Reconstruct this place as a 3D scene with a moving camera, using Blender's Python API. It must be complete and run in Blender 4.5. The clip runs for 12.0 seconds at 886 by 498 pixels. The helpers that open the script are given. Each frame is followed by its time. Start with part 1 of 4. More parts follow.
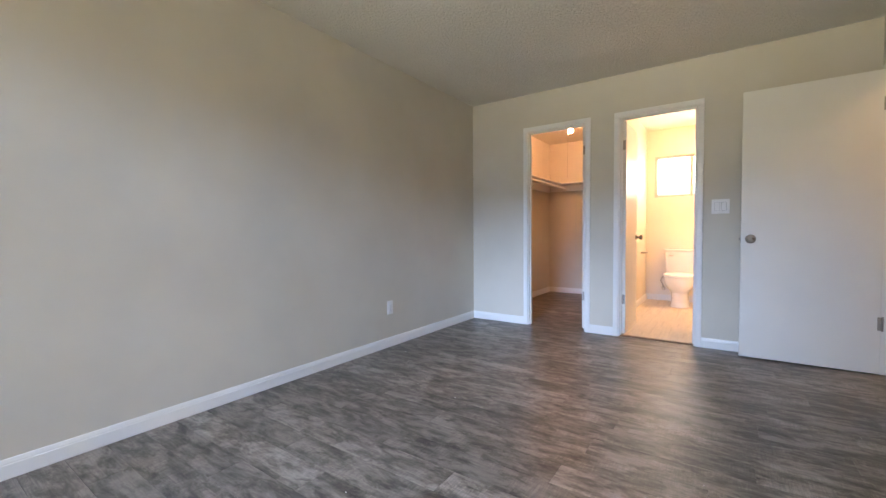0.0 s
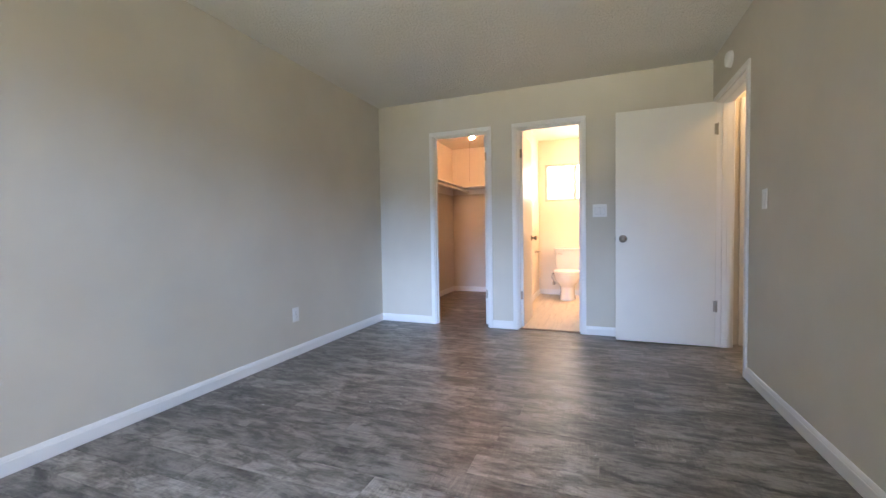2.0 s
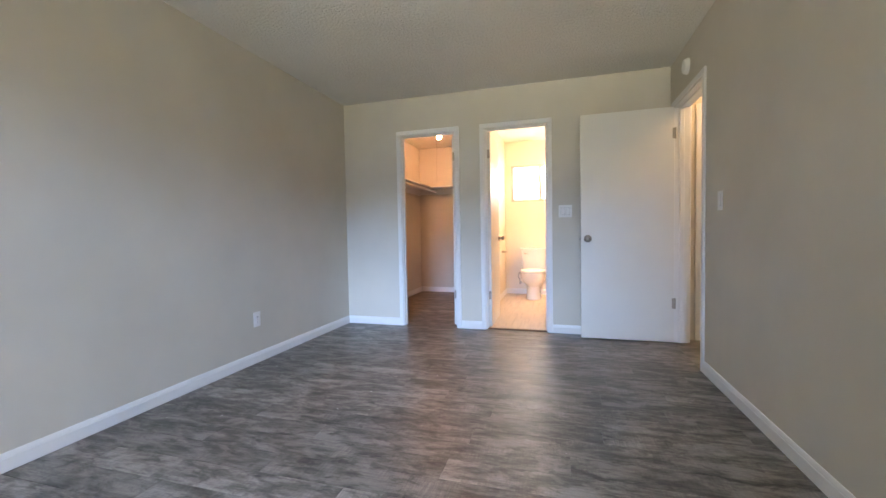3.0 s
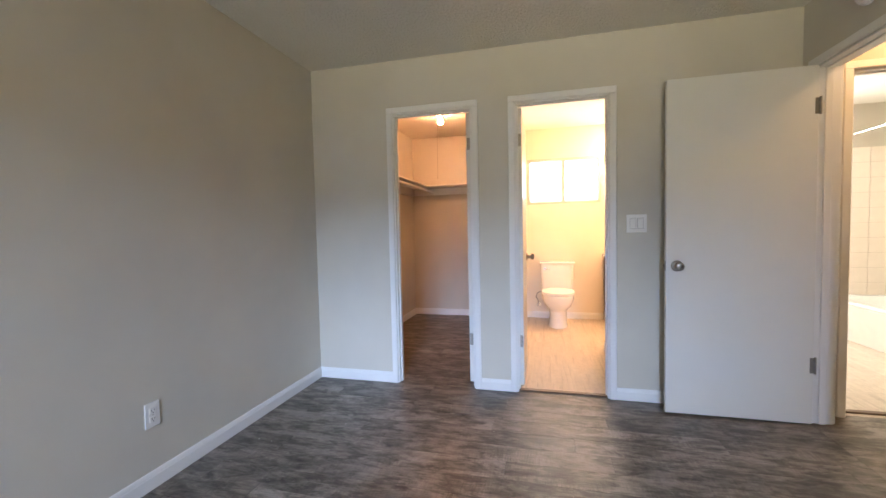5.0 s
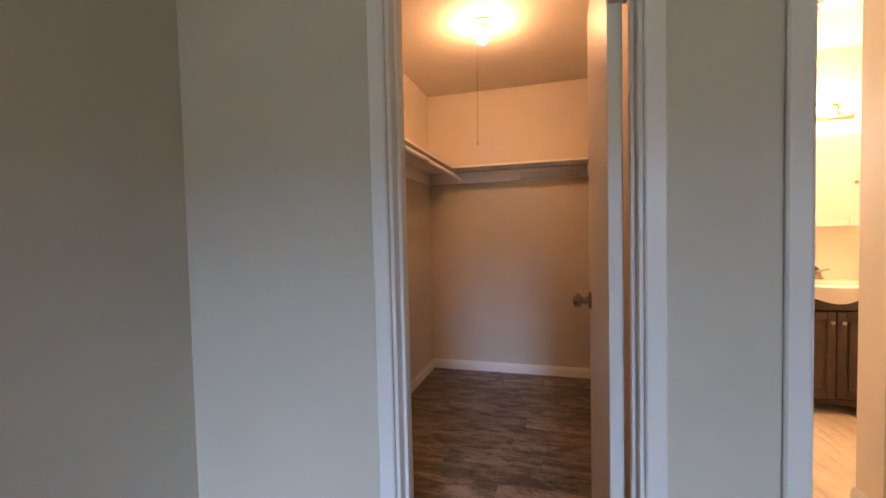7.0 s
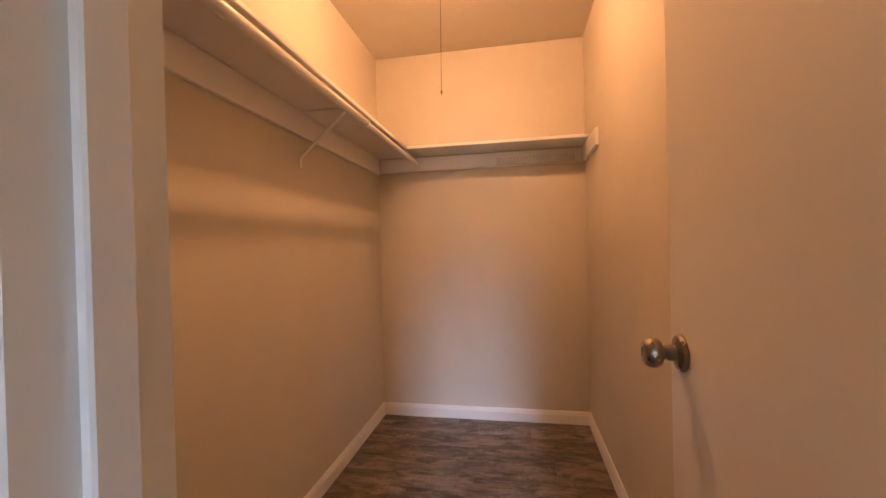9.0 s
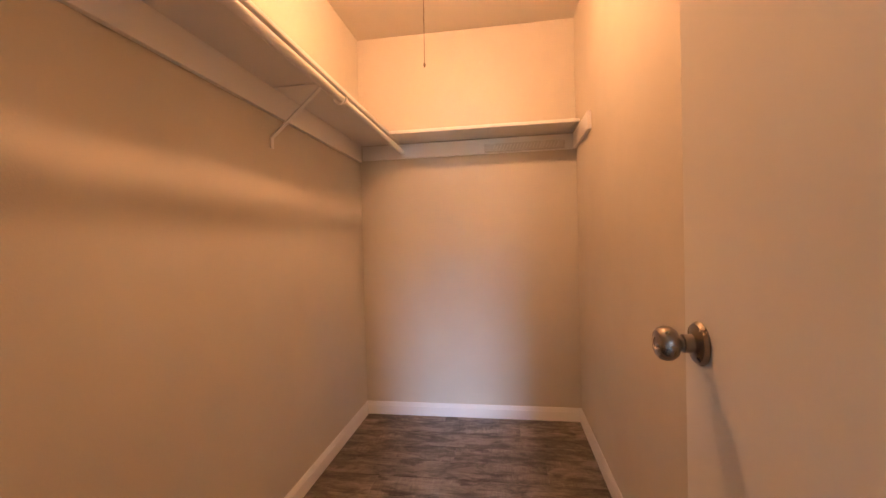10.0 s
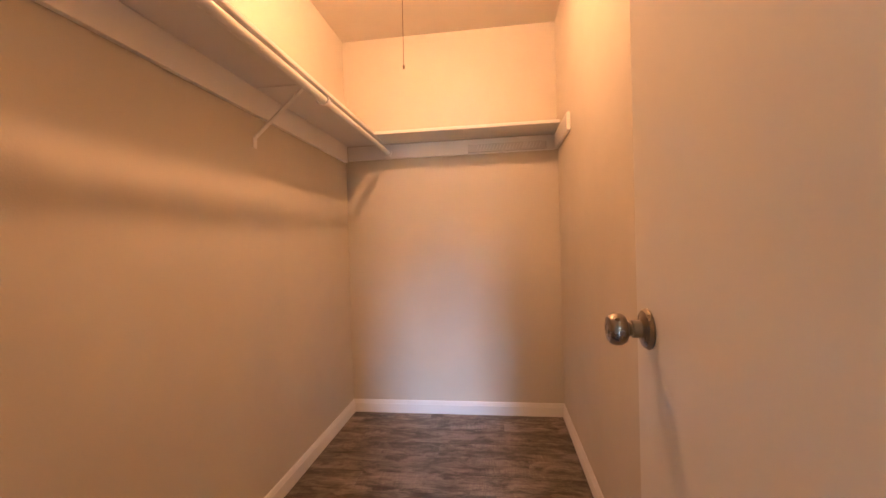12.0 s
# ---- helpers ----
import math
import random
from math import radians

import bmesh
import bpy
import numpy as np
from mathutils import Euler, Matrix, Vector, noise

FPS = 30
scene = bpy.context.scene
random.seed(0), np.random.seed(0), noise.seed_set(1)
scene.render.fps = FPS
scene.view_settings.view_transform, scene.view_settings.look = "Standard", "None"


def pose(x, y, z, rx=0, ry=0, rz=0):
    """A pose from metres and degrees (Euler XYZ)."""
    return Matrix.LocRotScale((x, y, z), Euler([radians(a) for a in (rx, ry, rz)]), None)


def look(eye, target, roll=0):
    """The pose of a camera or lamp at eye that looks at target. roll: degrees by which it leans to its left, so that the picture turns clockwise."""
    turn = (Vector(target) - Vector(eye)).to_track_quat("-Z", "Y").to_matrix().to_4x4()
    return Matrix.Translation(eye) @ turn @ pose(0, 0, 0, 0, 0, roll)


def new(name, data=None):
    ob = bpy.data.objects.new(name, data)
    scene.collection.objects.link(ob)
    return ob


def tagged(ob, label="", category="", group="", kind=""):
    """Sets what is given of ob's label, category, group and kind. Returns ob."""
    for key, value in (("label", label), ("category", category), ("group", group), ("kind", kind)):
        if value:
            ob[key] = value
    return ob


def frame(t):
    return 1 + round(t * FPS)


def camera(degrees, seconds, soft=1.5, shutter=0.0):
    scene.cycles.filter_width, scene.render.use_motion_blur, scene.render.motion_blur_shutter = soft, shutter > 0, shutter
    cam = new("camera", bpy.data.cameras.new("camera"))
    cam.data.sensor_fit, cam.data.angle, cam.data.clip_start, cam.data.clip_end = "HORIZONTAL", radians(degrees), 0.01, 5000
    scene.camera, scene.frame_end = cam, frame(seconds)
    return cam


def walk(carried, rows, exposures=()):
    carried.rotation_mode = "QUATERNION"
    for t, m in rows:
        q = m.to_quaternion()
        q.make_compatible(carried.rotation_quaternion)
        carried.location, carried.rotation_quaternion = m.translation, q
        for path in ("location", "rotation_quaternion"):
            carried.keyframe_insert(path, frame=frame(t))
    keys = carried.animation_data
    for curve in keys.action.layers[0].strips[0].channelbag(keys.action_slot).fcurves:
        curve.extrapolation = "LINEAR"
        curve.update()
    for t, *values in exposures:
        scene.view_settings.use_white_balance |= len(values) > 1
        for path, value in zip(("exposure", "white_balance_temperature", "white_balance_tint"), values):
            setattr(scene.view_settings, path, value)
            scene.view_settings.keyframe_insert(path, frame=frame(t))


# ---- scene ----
cam = camera(95.7, 12.0)
PATH = [
    (0, (-0.017, 0.07, 0.985), (-1.162, 1.708, 0.909), -0.5),
    (0.5, (-0.024, 0.053, 0.991), (-1.009, 1.792, 0.912), -0.62),
    (1, (-0.03, 0.034, 0.996), (-0.927, 1.82, 0.918), -0.75),
    (1.5, (-0.039, 0.024, 0.997), (-0.849, 1.851, 0.921), -0.86),
    (2, (-0.053, 0.018, 0.996), (-0.775, 1.882, 0.92), -0.94),
    (2.5, (-0.066, 0.015, 0.994), (-0.705, 1.909, 0.92), -0.98),
    (4.5, (-0.391, 0.749, 1.113), (-0.829, 2.698, 1.021), -1.1),
    (5, (-0.623, 1.228, 1.171), (-1.116, 3.164, 1.078), -1.2),
    (5.5, (-0.843, 1.733, 1.173), (-1.351, 3.665, 1.083), -1.2),
    (6, (-1.063, 2.216, 1.19), (-1.604, 4.139, 1.107), -1.4),
    (6.5, (-1.205, 2.696, 1.195), (-1.741, 4.621, 1.114), -1.4),
    (7, (-1.312, 3.128, 1.212), (-1.854, 5.052, 1.14), -1.3),
    (9, (-1.475, 3.952, 1.153), (-1.837, 5.919, 1.137), -1.4),
    (9.5, (-1.483, 4.019, 1.156), (-1.801, 5.993, 1.118), -1.6),
    (10, (-1.482, 4.07, 1.116), (-1.785, 6.046, 1.082), -1.5),
    (10.5, (-1.499, 4.108, 1.091), (-1.779, 6.088, 1.057), -1.6),
    (11, (-1.486, 4.127, 1.063), (-1.761, 6.108, 1.029), -1.6),
    (11.5, (-1.486, 4.136, 1.043), (-1.748, 6.119, 1.01), -1.7),
    (12, (-1.43, 4.041, 1.1), (-1.696, 6.023, 1.072), -1.7),
]
# seconds, stops, kelvin, tint
EXPOSURES = [(0.0, -0.17, 6600, 10), (0.8, -0.13, 6150, 9), (2.7, -0.1, 6200, 9), (5.0, -0.24, 6650, 10), (6.5, -0.68, 7150, 12), (7.2, -0.60, 6900, 11),
             (9.0, -0.03, 7450, 13), (10.3, 0.36, 6850, 12), (12.0, 0.44, 6850, 12)]
walk(cam, [(t, look(eye, target, roll)) for t, eye, target, roll in PATH], EXPOSURES)

# ---- plan, in metres ----
XL, XR, YN, YF, ZC = -2.40, 0.865, -2.60, 4.10, 2.44   # bedroom
T, TR = 0.10, 0.118                                    # wall thickness
CX1, CY1 = -1.04, 6.593                                # closet's far corner
BX0, BX1 = -0.94, 0.80                                 # bathroom
HX1, HY0 = 2.05, 1.60                                  # hall
TX1, TY1 = 3.05, 6.60                                  # second bathroom
HEAD = 2.05
CLO, BATH, HALL, SECOND = (-1.730, -1.123), (-0.824, -0.203), (3.222, 3.985), (1.105, 1.78)
WIN_BED = (-1.17, 0.13, 0.60, 2.35)
WIN_BATH = (-0.84, 0.062, 1.48, 2.06)
SY0, SY1, SX0 = YF + T, 5.080, -0.080                  # shower stall

# ---- world and lamps ----
world = bpy.data.worlds.new("world")
scene.world = world
world.use_nodes = True
wn = world.node_tree
sky = wn.nodes.new("ShaderNodeTexSky")
sky.sky_type = "NISHITA"
sky.sun_disc = False
sky.sun_elevation, sky.sun_rotation = radians(50), radians(60)
wn.links.new(sky.outputs[0], wn.nodes["Background"].inputs[0])
wn.nodes["Background"].inputs[1].default_value = 0.10


def area_lamp(name, m, sx, sy, watts, colour, spread=180):
    lamp = bpy.data.lights.new(name, "AREA")
    lamp.shape, lamp.size, lamp.size_y = "RECTANGLE", sx, sy
    lamp.energy, lamp.color, lamp.spread = watts, colour, radians(spread)
    ob = new(name, lamp)
    ob.matrix_world = m
    return ob


DAY = (0.44, 0.62, 1.0)
wx, wz = (WIN_BED[0] + WIN_BED[1]) / 2, (WIN_BED[2] + WIN_BED[3]) / 2
# open sky above the roofs opposite, seen through the bedroom window, and the light off the ground
area_lamp("sky_light", look((0.15, YN - 3.6, 3.05), (wx, YN, wz)), 1.7, 0.6, 1450, DAY)
area_lamp("window_light_low", look((wx, YN - 0.02, wz), (wx, YN + 1.0, wz + 0.7)), WIN_BED[1] - WIN_BED[0] - 0.06, 1.67, 60, (1.0, 0.90, 0.60), 75)
area_lamp("window_light_bath", look((-0.4, CY1 + T + 0.03, 1.8), (-0.4, 5.6, 1.5)), 0.80, 0.48, 14, (1.0, 0.97, 0.92))
# added fill lamp brightening the second bathroom; its far wall has no window
area_lamp("window_light_second", look((1.5, TY1 - 0.02, 1.7), (1.9, 5.0, 1.3)), 0.7, 0.6, 115, (1.0, 0.97, 0.93))

# ---- materials ----


def nodes_of(name):
    mat = bpy.data.materials.new(name)
    mat.use_nodes = True
    nt = mat.node_tree
    return mat, nt, nt.nodes["Principled BSDF"]


def node(nt, kind, **inputs):
    n = nt.nodes.new(kind)
    for k, v in inputs.items():
        n.inputs[k.replace("_", " ")].default_value = v
    return n


def ramp(nt, fac, stops):
    r = nt.nodes.new("ShaderNodeValToRGB")
    while len(r.color_ramp.elements) < len(stops):
        r.color_ramp.elements.new(0.5)
    for e, (p, c) in zip(r.color_ramp.elements, stops):
        e.position, e.color = p, (*c, 1) if len(c) == 3 else c
    nt.links.new(fac, r.inputs[0])
    return r.outputs[0]


def coords(nt, scale=(1, 1, 1), spread=0.0, world_space=False):
    tc = nt.nodes.new("ShaderNodeTexCoord")
    mp = nt.nodes.new("ShaderNodeMapping")
    mp.inputs["Scale"].default_value = scale
    if world_space:
        nt.links.new(nt.nodes.new("ShaderNodeNewGeometry").outputs["Position"], mp.inputs[0])
    else:
        nt.links.new(tc.outputs["Object"], mp.inputs[0])
    if spread:
        info = nt.nodes.new("ShaderNodeObjectInfo")
        comb = nt.nodes.new("ShaderNodeCombineXYZ")
        for i, f in enumerate((1.0, 1.7, 0.6)):
            mul = node(nt, "ShaderNodeMath")
            mul.operation = "MULTIPLY"
            mul.inputs[1].default_value = spread * f
            nt.links.new(info.outputs["Random"], mul.inputs[0])
            nt.links.new(mul.outputs[0], comb.inputs[i])
        nt.links.new(comb.outputs[0], mp.inputs["Location"])
    return mp.outputs[0]


def noise_tex(nt, vec, scale, detail=4.0, rough=0.55, distortion=0.0):
    n = node(nt, "ShaderNodeTexNoise", Scale=scale, Detail=detail, Roughness=rough, Distortion=distortion)
    nt.links.new(vec, n.inputs["Vector"])
    return n.outputs[0]


def mix(nt, fac, a, b, mode="MIX"):
    n = nt.nodes.new("ShaderNodeMix")
    n.data_type, n.blend_type = "RGBA", mode
    for sock, v in ((n.inputs[0], fac), (n.inputs[6], a), (n.inputs[7], b)):
        if isinstance(v, (int, float)):
            sock.default_value = v
        elif isinstance(v, tuple):
            sock.default_value = (*v, 1)
        else:
            nt.links.new(v, sock)
    return n.outputs[2]


def bump(nt, bsdf, height, strength, distance):
    b = node(nt, "ShaderNodeBump", Strength=strength, Distance=distance)
    nt.links.new(height, b.inputs["Height"])
    nt.links.new(b.outputs[0], bsdf.inputs["Normal"])


def painted(name, colour, rough=0.55, peel=0.25, peel_scale=170.0, size=0.0012, mottle=0.05):
    """Rolled paint: faint mottling and the fine relief of the roller."""
    mat, nt, bsdf = nodes_of(name)
    v = coords(nt, world_space=True)
    big = noise_tex(nt, v, 1.6, 3)
    dark = tuple(c * (1 - mottle) for c in colour)
    light = tuple(min(1, c * (1 + mottle)) for c in colour)
    nt.links.new(ramp(nt, big, [(0.3, dark), (0.7, light)]), bsdf.inputs["Base Color"])
    nt.links.new(ramp(nt, noise_tex(nt, v, 9.0), [(0.3, (rough - 0.06,) * 3), (0.7, (rough + 0.06,) * 3)]), bsdf.inputs["Roughness"])
    if peel:
        bump(nt, bsdf, noise_tex(nt, v, peel_scale, 2), peel, size)
    return mat


def plain(name, colour, rough=0.4, metal=0.0, vary=0.06, scale=14.0, bump_s=0.0):
    mat, nt, bsdf = nodes_of(name)
    v = coords(nt)
    n = noise_tex(nt, v, scale)
    nt.links.new(ramp(nt, n, [(0.3, tuple(c * (1 - vary) for c in colour)), (0.7, tuple(min(1, c * (1 + vary)) for c in colour))]), bsdf.inputs["Base Color"])
    nt.links.new(ramp(nt, n, [(0.3, (rough * 0.85,) * 3), (0.7, (min(1, rough * 1.15),) * 3)]), bsdf.inputs["Roughness"])
    bsdf.inputs["Metallic"].default_value = metal
    if bump_s:
        bump(nt, bsdf, noise_tex(nt, v, scale * 12, 2), bump_s, 0.001)
    return mat


def glow(name, colour, strength):
    mat, nt, bsdf = nodes_of(name)
    bsdf.inputs["Base Color"].default_value = (0.9, 0.88, 0.84, 1)
    bsdf.inputs["Emission Color"].default_value = (*colour, 1)
    bsdf.inputs["Emission Strength"].default_value = strength
    return mat


def plank_material(name, dark, mid, light, rough, along, flip=False, patch=1.0, soft=0.0, tones=0.26):
    """Printed vinyl plank: long grain, cloudy pale patches and dark streaks."""
    mat, nt, bsdf = nodes_of(name)
    a, c = along
    sc = (c, a, 1) if flip else (a, c, 1)
    v = coords(nt, (sc[0] * 1.05, sc[1] * 0.95, 1), 37.0)
    v2 = coords(nt, (sc[0] * 1.0, sc[1] * 0.62, 1), 91.0)
    v3 = coords(nt, (sc[0] * 0.4, sc[1] * 5.0, 1), 53.0)
    grain = noise_tex(nt, v, 3.8, 11, 0.70, 0.45)
    cloud = noise_tex(nt, v2, 2.5, 11, 0.66, 0.4)
    lines = noise_tex(nt, v3, 5.0, 8, 0.75, 0.5)
    saw = noise_tex(nt, coords(nt, (sc[0] * 30.0, sc[1] * 0.5, 1), 29.0), 5.0, 3, 0.6)
    saw_where = noise_tex(nt, coords(nt, (sc[0], sc[1] * 0.4, 1), 67.0), 2.2, 3)
    fine = noise_tex(nt, coords(nt, (sc[0] * 4.0, sc[1] * 7.0, 1), 13.0), 7.0, 5, 0.7)
    base = ramp(nt, grain, [(0.33, dark), (0.47, mid), (0.69, light)])
    pale = ramp(nt, cloud, [(0.49, (0, 0, 0)), (0.60, (0.8 * patch,) * 3)])
    col = mix(nt, pale, base, light)
    streak = ramp(nt, noise_tex(nt, v2, 3.2, 12, 0.72, 0.6), [(0.54, (1, 1, 1)), (0.62, (0.48, 0.46, 0.44))])
    col = mix(nt, 1.0, col, streak, "MULTIPLY")
    col = mix(nt, 1.0, col, ramp(nt, lines, [(0.34, (0.70,) * 3), (0.50, (1.0,) * 3), (0.68, (1.22,) * 3)]), "MULTIPLY")
    col = mix(nt, ramp(nt, saw_where, [(0.42, (0.1,) * 3), (0.62, (0.75,) * 3)]), col, mix(nt, 1.0, col, ramp(nt, saw, [(0.35, (0.62,) * 3), (0.65, (1.32,) * 3)]), "MULTIPLY"))
    col = mix(nt, 1.0, col, ramp(nt, fine, [(0.3, (0.84,) * 3), (0.7, (1.14,) * 3)]), "MULTIPLY")
    if soft:
        col = mix(nt, soft, col, mid)
    info = nt.nodes.new("ShaderNodeObjectInfo")
    col = mix(nt, 1.0, col, ramp(nt, info.outputs["Random"], [(0.0, (1 - tones,) * 3), (0.5, (0.98,) * 3), (1.0, (1 + tones,) * 3)]), "MULTIPLY")
    nt.links.new(col, bsdf.inputs["Base Color"])
    nt.links.new(ramp(nt, fine, [(0.25, (rough - 0.07,) * 3), (0.75, (rough + 0.09,) * 3)]), bsdf.inputs["Roughness"])
    bsdf.inputs["Specular IOR Level"].default_value = 0.40
    bump(nt, bsdf, fine, 0.22, 0.0008)
    return mat


WALL = painted("greige_wall_paint", (0.605, 0.560, 0.475), 0.6, 0.35)
BATH_WALL = painted("cream_wall_paint", (0.80, 0.735, 0.63), 0.5, 0.3)
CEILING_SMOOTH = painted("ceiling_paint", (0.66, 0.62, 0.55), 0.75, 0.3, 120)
CEILING_BATH = painted("bath_ceiling_paint", (0.80, 0.77, 0.70), 0.7, 0.3, 120)
TRIM = painted("white_trim_paint", (0.80, 0.79, 0.77), 0.34, 0.06, 40, 0.0006, 0.015)
DOOR_PAINT = painted("white_door_paint", (0.76, 0.745, 0.70), 0.36, 0.10, 90, 0.0008, 0.03)
PLASTIC = plain("white_plastic", (0.80, 0.79, 0.77), 0.35, 0, 0.02)
# grey that paints the shade line in the gap around each switch rocker
SEAM = plain("shaded_plastic_seam", (0.36, 0.35, 0.34), 0.5, 0, 0.03)
CLEAR = plain("clear_plastic", (0.74, 0.72, 0.69), 0.25, 0, 0.04)
SLOT = plain("dark_slot", (0.03, 0.03, 0.03), 0.6)
NICKEL = plain("brushed_nickel", (0.30, 0.262, 0.222), 0.30, 1.0, 0.10, 40)
STEEL = plain("dull_steel", (0.38, 0.355, 0.315), 0.46, 1.0, 0.12, 60)
ALUMINIUM = plain("grey_aluminium", (0.55, 0.52, 0.47), 0.45, 0.4, 0.08, 30)
CHROME = plain("chrome", (0.80, 0.80, 0.80), 0.08, 1.0, 0.03)
PORCELAIN = plain("white_porcelain", (0.83, 0.81, 0.77), 0.10, 0, 0.02)
ESPRESSO = plain("espresso_wood", (0.040, 0.022, 0.014), 0.42, 0, 0.25, 30, 0.1)
TILE = plain("glazed_tile", (0.87, 0.79, 0.69), 0.13, 0, 0.03, 9)
GROUT = plain("grout", (0.62, 0.53, 0.44), 0.85, 0, 0.1, 60, 0.2)
SUBFLOOR = plain("dark_underlay", (0.035, 0.032, 0.030), 0.9)
EDGE_STRIP = plain("brown_metal_strip", (0.16, 0.11, 0.075), 0.45, 0.3, 0.15, 40)
PLANK = plank_material("grey_weathered_plank", (0.040, 0.032, 0.026), (0.112, 0.095, 0.079), (0.300, 0.268, 0.233), 0.38, (1.6, 5.8), tones=0.24)
BATH_PLANK = plank_material("pale_oak_vinyl", (0.42, 0.35, 0.27), (0.56, 0.48, 0.39), (0.68, 0.60, 0.50), 0.36, (0.7, 9.0), True, 0.5, 0.55, 0.05)
PULL = plain("brown_pull_cord", (0.22, 0.16, 0.12), 0.8)
BULB = glow("warm_bulb", (1.0, 0.478, 0.232), 930.0)
VANITY_BULB = glow("warm_globe", (1.0, 0.55, 0.26), 190.0)
DOME = glow("frosted_dome", (1.0, 0.545, 0.27), 800.0)
HALL_DOME = glow("hall_dome", (1.0, 0.60, 0.29), 75.0)
OUTSIDE = glow("bright_daylight", (1.0, 0.98, 0.95), 3.0)

mat, nt, bsdf = nodes_of("stippled_ceiling")
CEILING = mat
v = coords(nt, world_space=True)
nt.links.new(ramp(nt, noise_tex(nt, v, 1.3, 3), [(0.3, (0.80, 0.775, 0.715)), (0.7, (0.85, 0.825, 0.765))]), bsdf.inputs["Base Color"])
bsdf.inputs["Roughness"].default_value = 0.85
lumps = noise_tex(nt, v, 55.0, 3, 0.6, 0.4)
bump(nt, bsdf, ramp(nt, lumps, [(0.42, (0, 0, 0)), (0.62, (1, 1, 1))]), 0.7, 0.008)

mat, nt, bsdf = nodes_of("window_glass")
GLASS = mat
bsdf.inputs["Transmission Weight"].default_value = 1.0
bsdf.inputs["Roughness"].default_value = 0.0
bsdf.inputs["IOR"].default_value = 1.45

mat, nt, bsdf = nodes_of("frosted_glass")
FROSTED = mat
bsdf.inputs["Transmission Weight"].default_value = 1.0
bsdf.inputs["Roughness"].default_value = 0.5

mat, nt, bsdf = nodes_of("mirror_glass")
MIRROR = mat
bsdf.inputs["Base Color"].default_value = (0.86, 0.87, 0.86, 1)
bsdf.inputs["Metallic"].default_value = 1.0
bsdf.inputs["Roughness"].default_value = 0.02

# ---- mesh helpers ----


def add_box(bm, x0, x1, y0, y1, z0, z1, bevel=0.0, seg=1):
    made = bmesh.ops.create_cube(bm, size=1.0, matrix=Matrix.Translation(((x0 + x1) / 2, (y0 + y1) / 2, (z0 + z1) / 2)) @ Matrix.Diagonal((abs(x1 - x0), abs(y1 - y0), abs(z1 - z0), 1)))
    if bevel:
        edges = list({e for vert in made["verts"] for e in vert.link_edges})
        bmesh.ops.bevel(bm, geom=edges, offset=bevel, segments=seg, profile=0.5, affect="EDGES")
    return bm


def box(*args, **kw):
    return add_box(bmesh.new(), *args, **kw)


def lathe(profile, steps=24, m=Matrix()):
    """Turns (radius, height) pairs about z."""
    bm = bmesh.new()
    rings = []
    for r, z in profile:
        if r < 1e-5:
            rings.append([bm.verts.new(m @ Vector((0, 0, z)))])
        else:
            rings.append([bm.verts.new(m @ Vector((r * math.cos(2 * math.pi * i / steps), r * math.sin(2 * math.pi * i / steps), z))) for i in range(steps)])
    for a, b in zip(rings, rings[1:]):
        for i in range(steps):
            j = (i + 1) % steps
            if len(a) == 1 and len(b) == 1:
                continue
            if len(a) == 1:
                bm.faces.new((a[0], b[j], b[i]))
            elif len(b) == 1:
                bm.faces.new((a[i], a[j], b[0]))
            else:
                bm.faces.new((a[i], a[j], b[j], b[i]))
    bmesh.ops.recalc_face_normals(bm, faces=bm.faces)
    return bm


def rod_mesh(p, q, r, steps=14):
    p, q = Vector(p), Vector(q)
    length = (q - p).length
    m = Matrix.Translation(p) @ (q - p).to_track_quat("Z", "Y").to_matrix().to_4x4()
    return lathe([(0, 0), (r, 0), (r, length), (0, length)], steps, m)


def tube(points, r, steps=10):
    """A round tube along a smooth line of points."""
    bm = bmesh.new()
    pts = [Vector(p) for p in points]
    rings = []
    for i, p in enumerate(pts):
        d = (pts[min(i + 1, len(pts) - 1)] - pts[max(i - 1, 0)]).normalized()
        q = d.to_track_quat("Z", "Y").to_matrix()
        rings.append([bm.verts.new(p + q @ Vector((r * math.cos(2 * math.pi * k / steps), r * math.sin(2 * math.pi * k / steps), 0))) for k in range(steps)])
    for a, b in zip(rings, rings[1:]):
        for k in range(steps):
            bm.faces.new((a[k], a[(k + 1) % steps], b[(k + 1) % steps], b[k]))
    bm.faces.new(rings[0][::-1])
    bm.faces.new(rings[-1])
    bmesh.ops.recalc_face_normals(bm, faces=bm.faces)
    return bm


def extrude_profile(profile, p0, p1, out, mitre0=0.0, mitre1=0.0):
    """Runs a (depth, height) profile from p0 to p1 along a wall whose room side is out."""
    p0, p1, out = Vector(p0), Vector(p1), Vector(out)
    along = (p1 - p0).normalized()
    bm = bmesh.new()
    a = [bm.verts.new(p0 + out * d + along * (d * mitre0) + Vector((0, 0, h))) for d, h in profile]
    b = [bm.verts.new(p1 + out * d - along * (d * mitre1) + Vector((0, 0, h))) for d, h in profile]
    n = len(profile)
    for i in range(n):
        bm.faces.new((a[i], a[(i + 1) % n], b[(i + 1) % n], b[i]))
    bm.faces.new(a[::-1])
    bm.faces.new(b)
    bmesh.ops.recalc_face_normals(bm, faces=bm.faces)
    return bm


def mesh_of(name, bm, material, smooth=False):
    me = bpy.data.meshes.new(name)
    bm.to_mesh(me)
    bm.free()
    me.materials.append(material)
    if smooth:
        for p in me.polygons:
            p.use_smooth = True
        me.set_sharp_from_angle(angle=radians(35))
    return me


